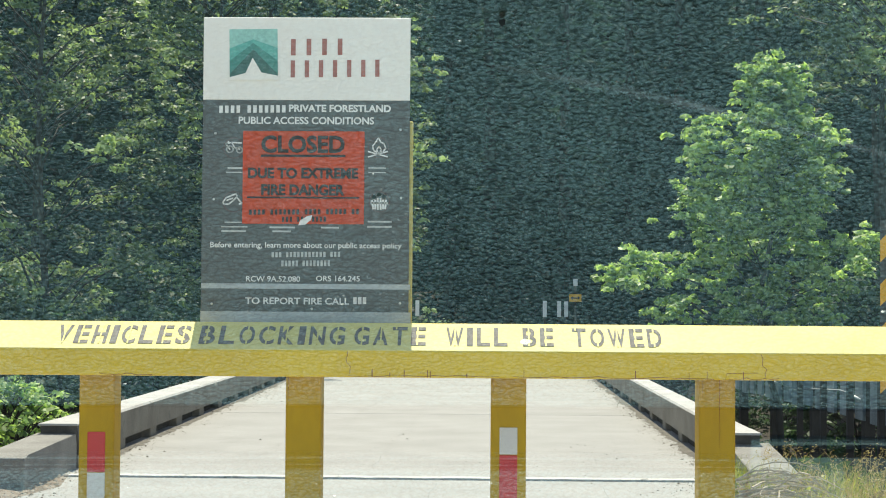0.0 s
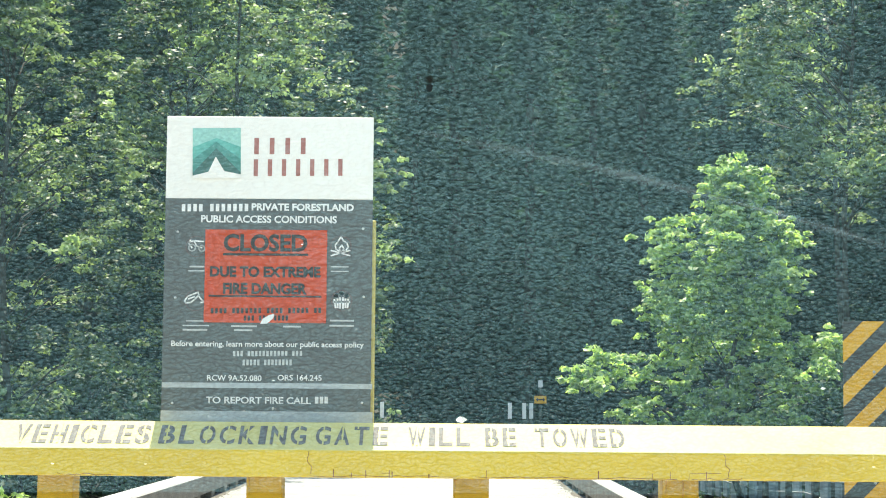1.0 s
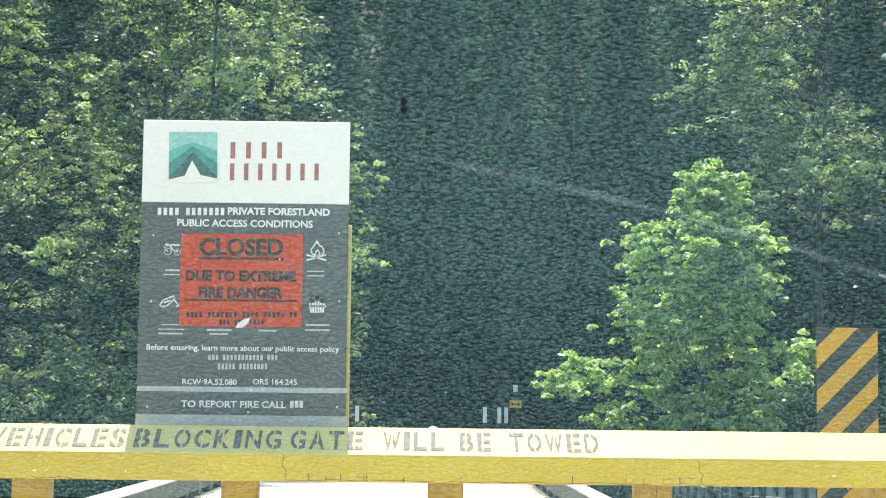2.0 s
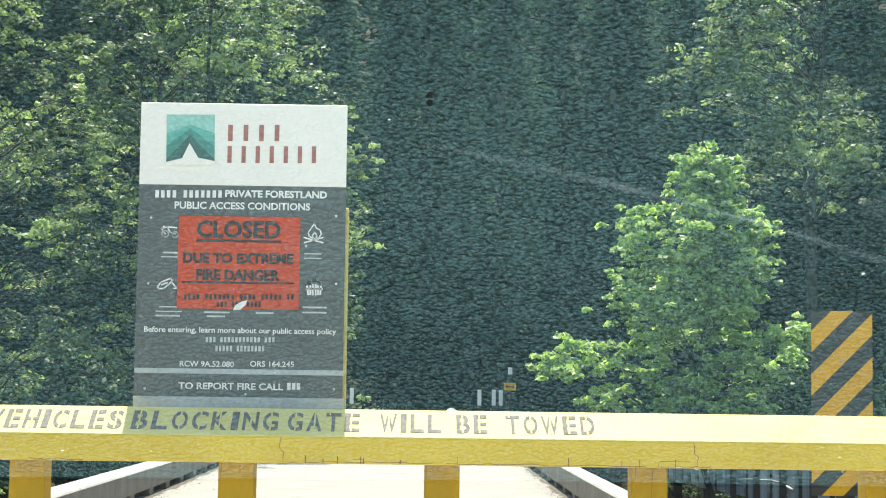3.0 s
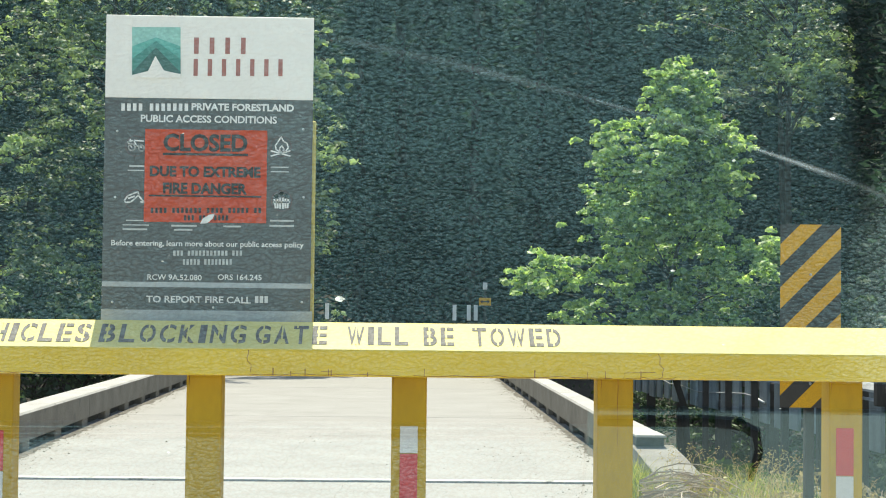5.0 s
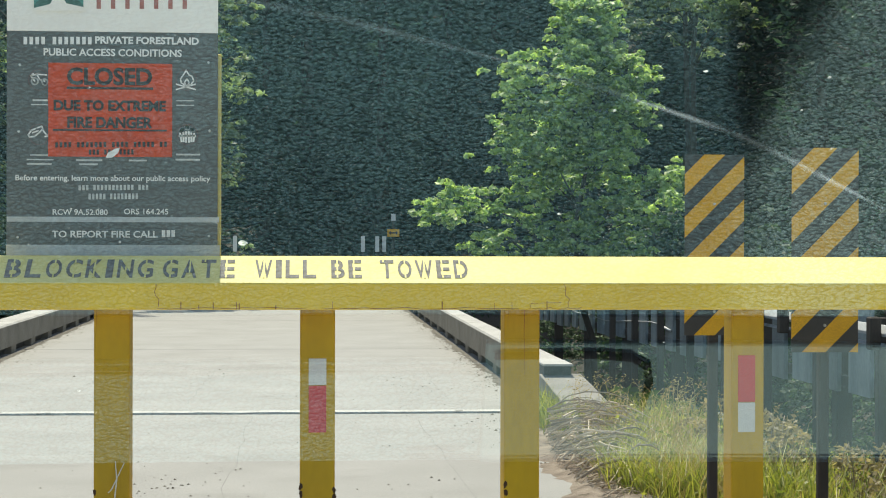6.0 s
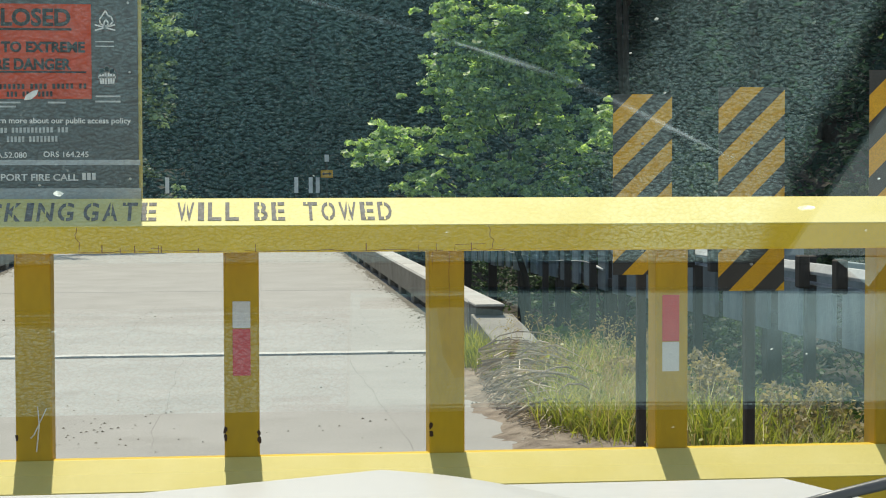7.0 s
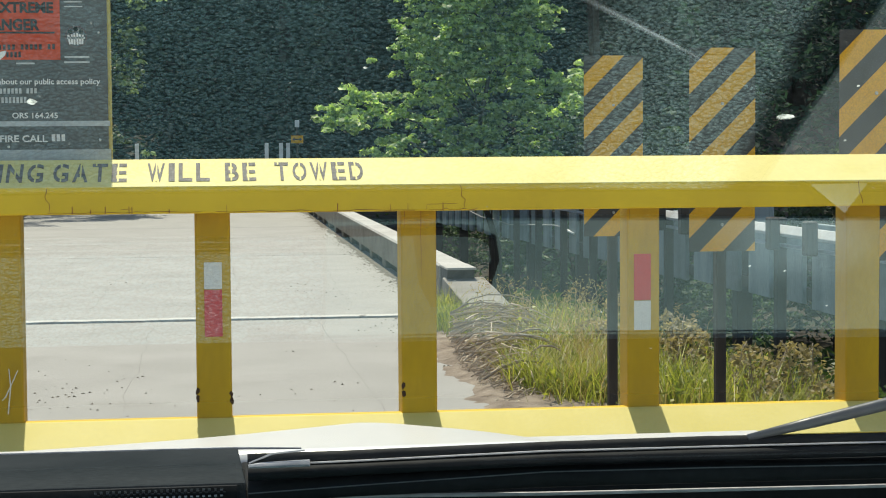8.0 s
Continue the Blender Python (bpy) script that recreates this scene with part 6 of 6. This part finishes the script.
            dn.append(bm.verts.new((x, y + w * 0.8, screen(x, y + w * 0.8) - 0.0012 - 0.05 * max(widths))))
        for i in range(len(pts) - 1):
            bm.faces.new((up[i], up[i + 1], dn[i + 1], dn[i]))
        ob = piece(name, bm, material, pane, label)
        ob.visible_shadow = False
    # dashboard with a grained pad, a demister slot and a smooth strip by the glass
    bm = bmesh.new()
    prof = [(-5.35, 1.02), (-5.30, 1.14), (-5.22, 1.185), (-5.05, 1.2), (-4.70, 1.204), (-4.516, 1.204), (-4.513, 1.200), (-4.434, 1.200), (-4.434, 1.0), (-5.35, 0.95)]
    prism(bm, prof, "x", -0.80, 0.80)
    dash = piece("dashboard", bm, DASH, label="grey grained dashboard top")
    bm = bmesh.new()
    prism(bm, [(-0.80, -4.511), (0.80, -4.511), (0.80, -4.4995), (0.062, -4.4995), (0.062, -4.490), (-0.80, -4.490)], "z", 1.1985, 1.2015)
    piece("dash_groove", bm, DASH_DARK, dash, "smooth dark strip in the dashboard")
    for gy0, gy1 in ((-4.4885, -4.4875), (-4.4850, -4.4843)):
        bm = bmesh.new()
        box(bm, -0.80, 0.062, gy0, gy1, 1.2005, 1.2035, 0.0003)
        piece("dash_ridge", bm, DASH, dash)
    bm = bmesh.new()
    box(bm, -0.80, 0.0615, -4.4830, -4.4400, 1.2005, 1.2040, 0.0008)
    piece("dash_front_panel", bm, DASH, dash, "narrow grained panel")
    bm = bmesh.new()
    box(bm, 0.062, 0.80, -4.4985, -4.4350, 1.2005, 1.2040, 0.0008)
    piece("dash_front_panel", bm, DASH_SMOOTH, dash, "narrow smooth panel with haze painted in")
    bm = bmesh.new()
    prism(bm, [(0.100, -4.4915), (0.127, -4.4915), (0.1335, -4.488), (0.1360, -4.479), (0.1335, -4.466), (0.124, -4.456), (0.110, -4.454), (0.104, -4.466)], "z", 1.2035, 1.2046)
    piece("dash_opening", bm, DASH_OPENING, dash, "shallow dark recess")
    bm = bmesh.new()
    prism(bm, [(-4.4335, 1.17), (-4.4335, 1.199), (-4.42, 1.205), (-4.41, 1.212), (-4.40, 1.17)], "x", -0.80, 0.80)
    piece("demister_strip", bm, DASH_DARK, dash, "smooth black strip below the glass")
    # a smooth cover towards the passenger's pillar, its lip, and the trim wedge below it
    bm = bmesh.new()
    prism(bm, [(0.2556, -4.518), (0.79, -4.518), (0.79, -4.76), (0.3657, -4.76)], "z", 1.2035, 1.2052)
    piece("dash_cover", bm, DASH_COVER, dash, "smooth grey cover")
    bm = bmesh.new()
    tube(bm, [(0.2546, -4.518, 1.2048), (0.2776, -4.5675, 1.2048), (0.2927, -4.6005, 1.2048), (0.3647, -4.76, 1.2048)], [0.0011] * 4, 6)
    piece("cover_lip", bm, DASH_OPENING, dash, "dark lip of the cover", True)
    bm = bmesh.new()
    prism(bm, [(0.2766, -4.5165), (0.3031, -4.5175), (0.2950, -4.5020)], "z", 1.2030, 1.2050)
    piece("trim_wedge", bm, DASH_SMOOTH, dash, "pale trim wedge")
    bm = bmesh.new()
    tube(bm, [(0.2720, -4.5175, 1.2052), (0.2840, -4.508, 1.2052), (0.2945, -4.4990, 1.2052)], [0.0012, 0.0011, 0.0009], 6)
    piece("trim_seam", bm, DASH_DARK, dash, "thin dark seam", True)
    # rounded frame of a sensor opening
    bm = bmesh.new()
    ring = [(0.066, -4.4930), (0.112, -4.4938), (0.128, -4.4925), (0.1355, -4.4880), (0.1375, -4.4790), (0.1350, -4.4650)]
    tube(bm, [(x, y, 1.2058) for x, y in ring], [0.0017, 0.0019, 0.0021, 0.0022, 0.0019, 0.0014], 6)
    piece("opening_frame", bm, DASH_DARK, dash, "black rounded frame edge", True)
    # cabin shell
    bm = bmesh.new()
    prism(bm, [(-5.10, 1.70), (-5.10, 1.735), (-5.6, 1.80), (-6.6, 1.80), (-6.6, 1.76), (-5.6, 1.765)], "x", -0.84, 0.82, 0.004)
    roof = piece("roof", bm, CAR_WHITE)
    bm = bmesh.new()
    prism(bm, [(-5.11, 1.672), (-5.11, 1.698), (-5.6, 1.755), (-6.58, 1.755), (-6.58, 1.735), (-5.6, 1.735)], "x", -0.80, 0.78, 0.004)
    piece("headliner", bm, LINER, roof)
    for sx in (-1, 1):
        bm = bmesh.new()
        tube(bm, [(sx * 0.84, -4.38, 1.235), (sx * 0.83, -4.75, 1.47), (sx * 0.80, -5.11, 1.70)], [0.045, 0.04, 0.04], 10)
        piece("pillar", bm, LINER, smooth=True)
        bm = bmesh.new()
        box(bm, sx * 0.86 - 0.04, sx * 0.86 + 0.04, -6.6, -4.25, 0.45, 1.22, 0.02, 2)
        door = piece("door", bm, CAR_WHITE)
        for wy in (-3.35, -6.0):
            bm = bmesh.new()
            bmesh.ops.create_cone(bm, segments=28, radius1=0.37, radius2=0.37, depth=0.24, cap_ends=True, matrix=pose(sx * 0.74, wy, 0.37, 0, 90))
            bmesh.ops.bevel(bm, geom=[e for e in bm.edges if abs(e.verts[0].co.x - e.verts[1].co.x) < 1e-4], offset=0.03, segments=2, affect="EDGES")
            piece("tyre", bm, RUBBER, smooth=True)
    bm = bmesh.new()
    box(bm, -0.82, 0.82, -6.66, -6.60, 0.45, 1.76, 0.01)
    piece("cabin_back", bm, LINER)
    bm = bmesh.new()
    box(bm, -0.82, 0.82, -6.6, -4.25, 0.40, 0.45)
    piece("cabin_floor", bm, RUBBER)
    # dried smears and specks on the pane
    curve = lambda x: (x, -4.7403 + 0.30 * x + 0.72 * x * x + 0.12 * max(0.0, x - 0.1))
    for wide in (1.0, 0.55, 0.25):
        on_pane("smear", [curve(0.068 + 0.006 * i) for i in range(15)], [wide * (0.0006 + 0.0011 * min(1, i / 4, (14 - i) / 5)) for i in range(15)], DIRT, "pale wiper smear")
        on_pane("smear", [curve(0.022 + 0.006 * i) for i in range(7)], [wide * (0.0002 + 0.0008 * math.sin(math.pi * i / 6)) for i in range(7)], FAINT, "faint pale wiper smear")
        on_pane("smear", [curve(-0.05 + 0.012 * i) for i in range(20)], [wide * (0.0008 + 0.0014 * abs(math.sin(i * 0.5))) for i in range(20)], FAINT, "faint pale wiper smear")
    rnd2 = random.Random(2)

    def spot(x, y, s, stretch, material, label):
        bm = bmesh.new()
        vs = [bm.verts.new((x + s * stretch * math.cos(k * 0.628) * rnd2.uniform(0.75, 1.1), y + s * 0.85 * math.sin(k * 0.628) * rnd2.uniform(0.75, 1.1), 0)) for k in range(10)]
        for v in vs:
            v.co.z = screen(v.co.x, v.co.y) - 0.0014
        bm.faces.new(vs)
        ob = piece("speck", bm, material, pane, label)
        ob.visible_shadow = False

    spot(-0.0392, -4.6541, 0.0016, 0.95, SPECK, "dried pale speck")
    spot(-0.0475, -4.7655, 0.0012, 0.7, BUG, "small dark bug spot")
    spot(0.1849, -4.6469, 0.0016, 1.9, SPECK, "pale streaked speck")
    spot(0.1190, -4.7260, 0.0008, 0.7, SPECK, "dried pale speck")
    spot(0.0528, -4.7814, 0.0011, 0.6, SPECK, "dried pale speck")
    spot(-0.0522, -4.7608, 0.0028, 0.8, FAINT, "faint pale blot")
    spot(0.061, -4.736, 0.0045, 1.2, FAINT, "faint pale blot")
    for i in range(60):
        spot(rnd2.uniform(-0.2, 0.25), rnd2.uniform(-4.85, -4.5), rnd2.choice((0.0002, 0.0003, 0.0003, 0.0004, 0.0006)), rnd2.uniform(0.7, 1.3), SPECK, "dried pale speck")


build_vehicle()
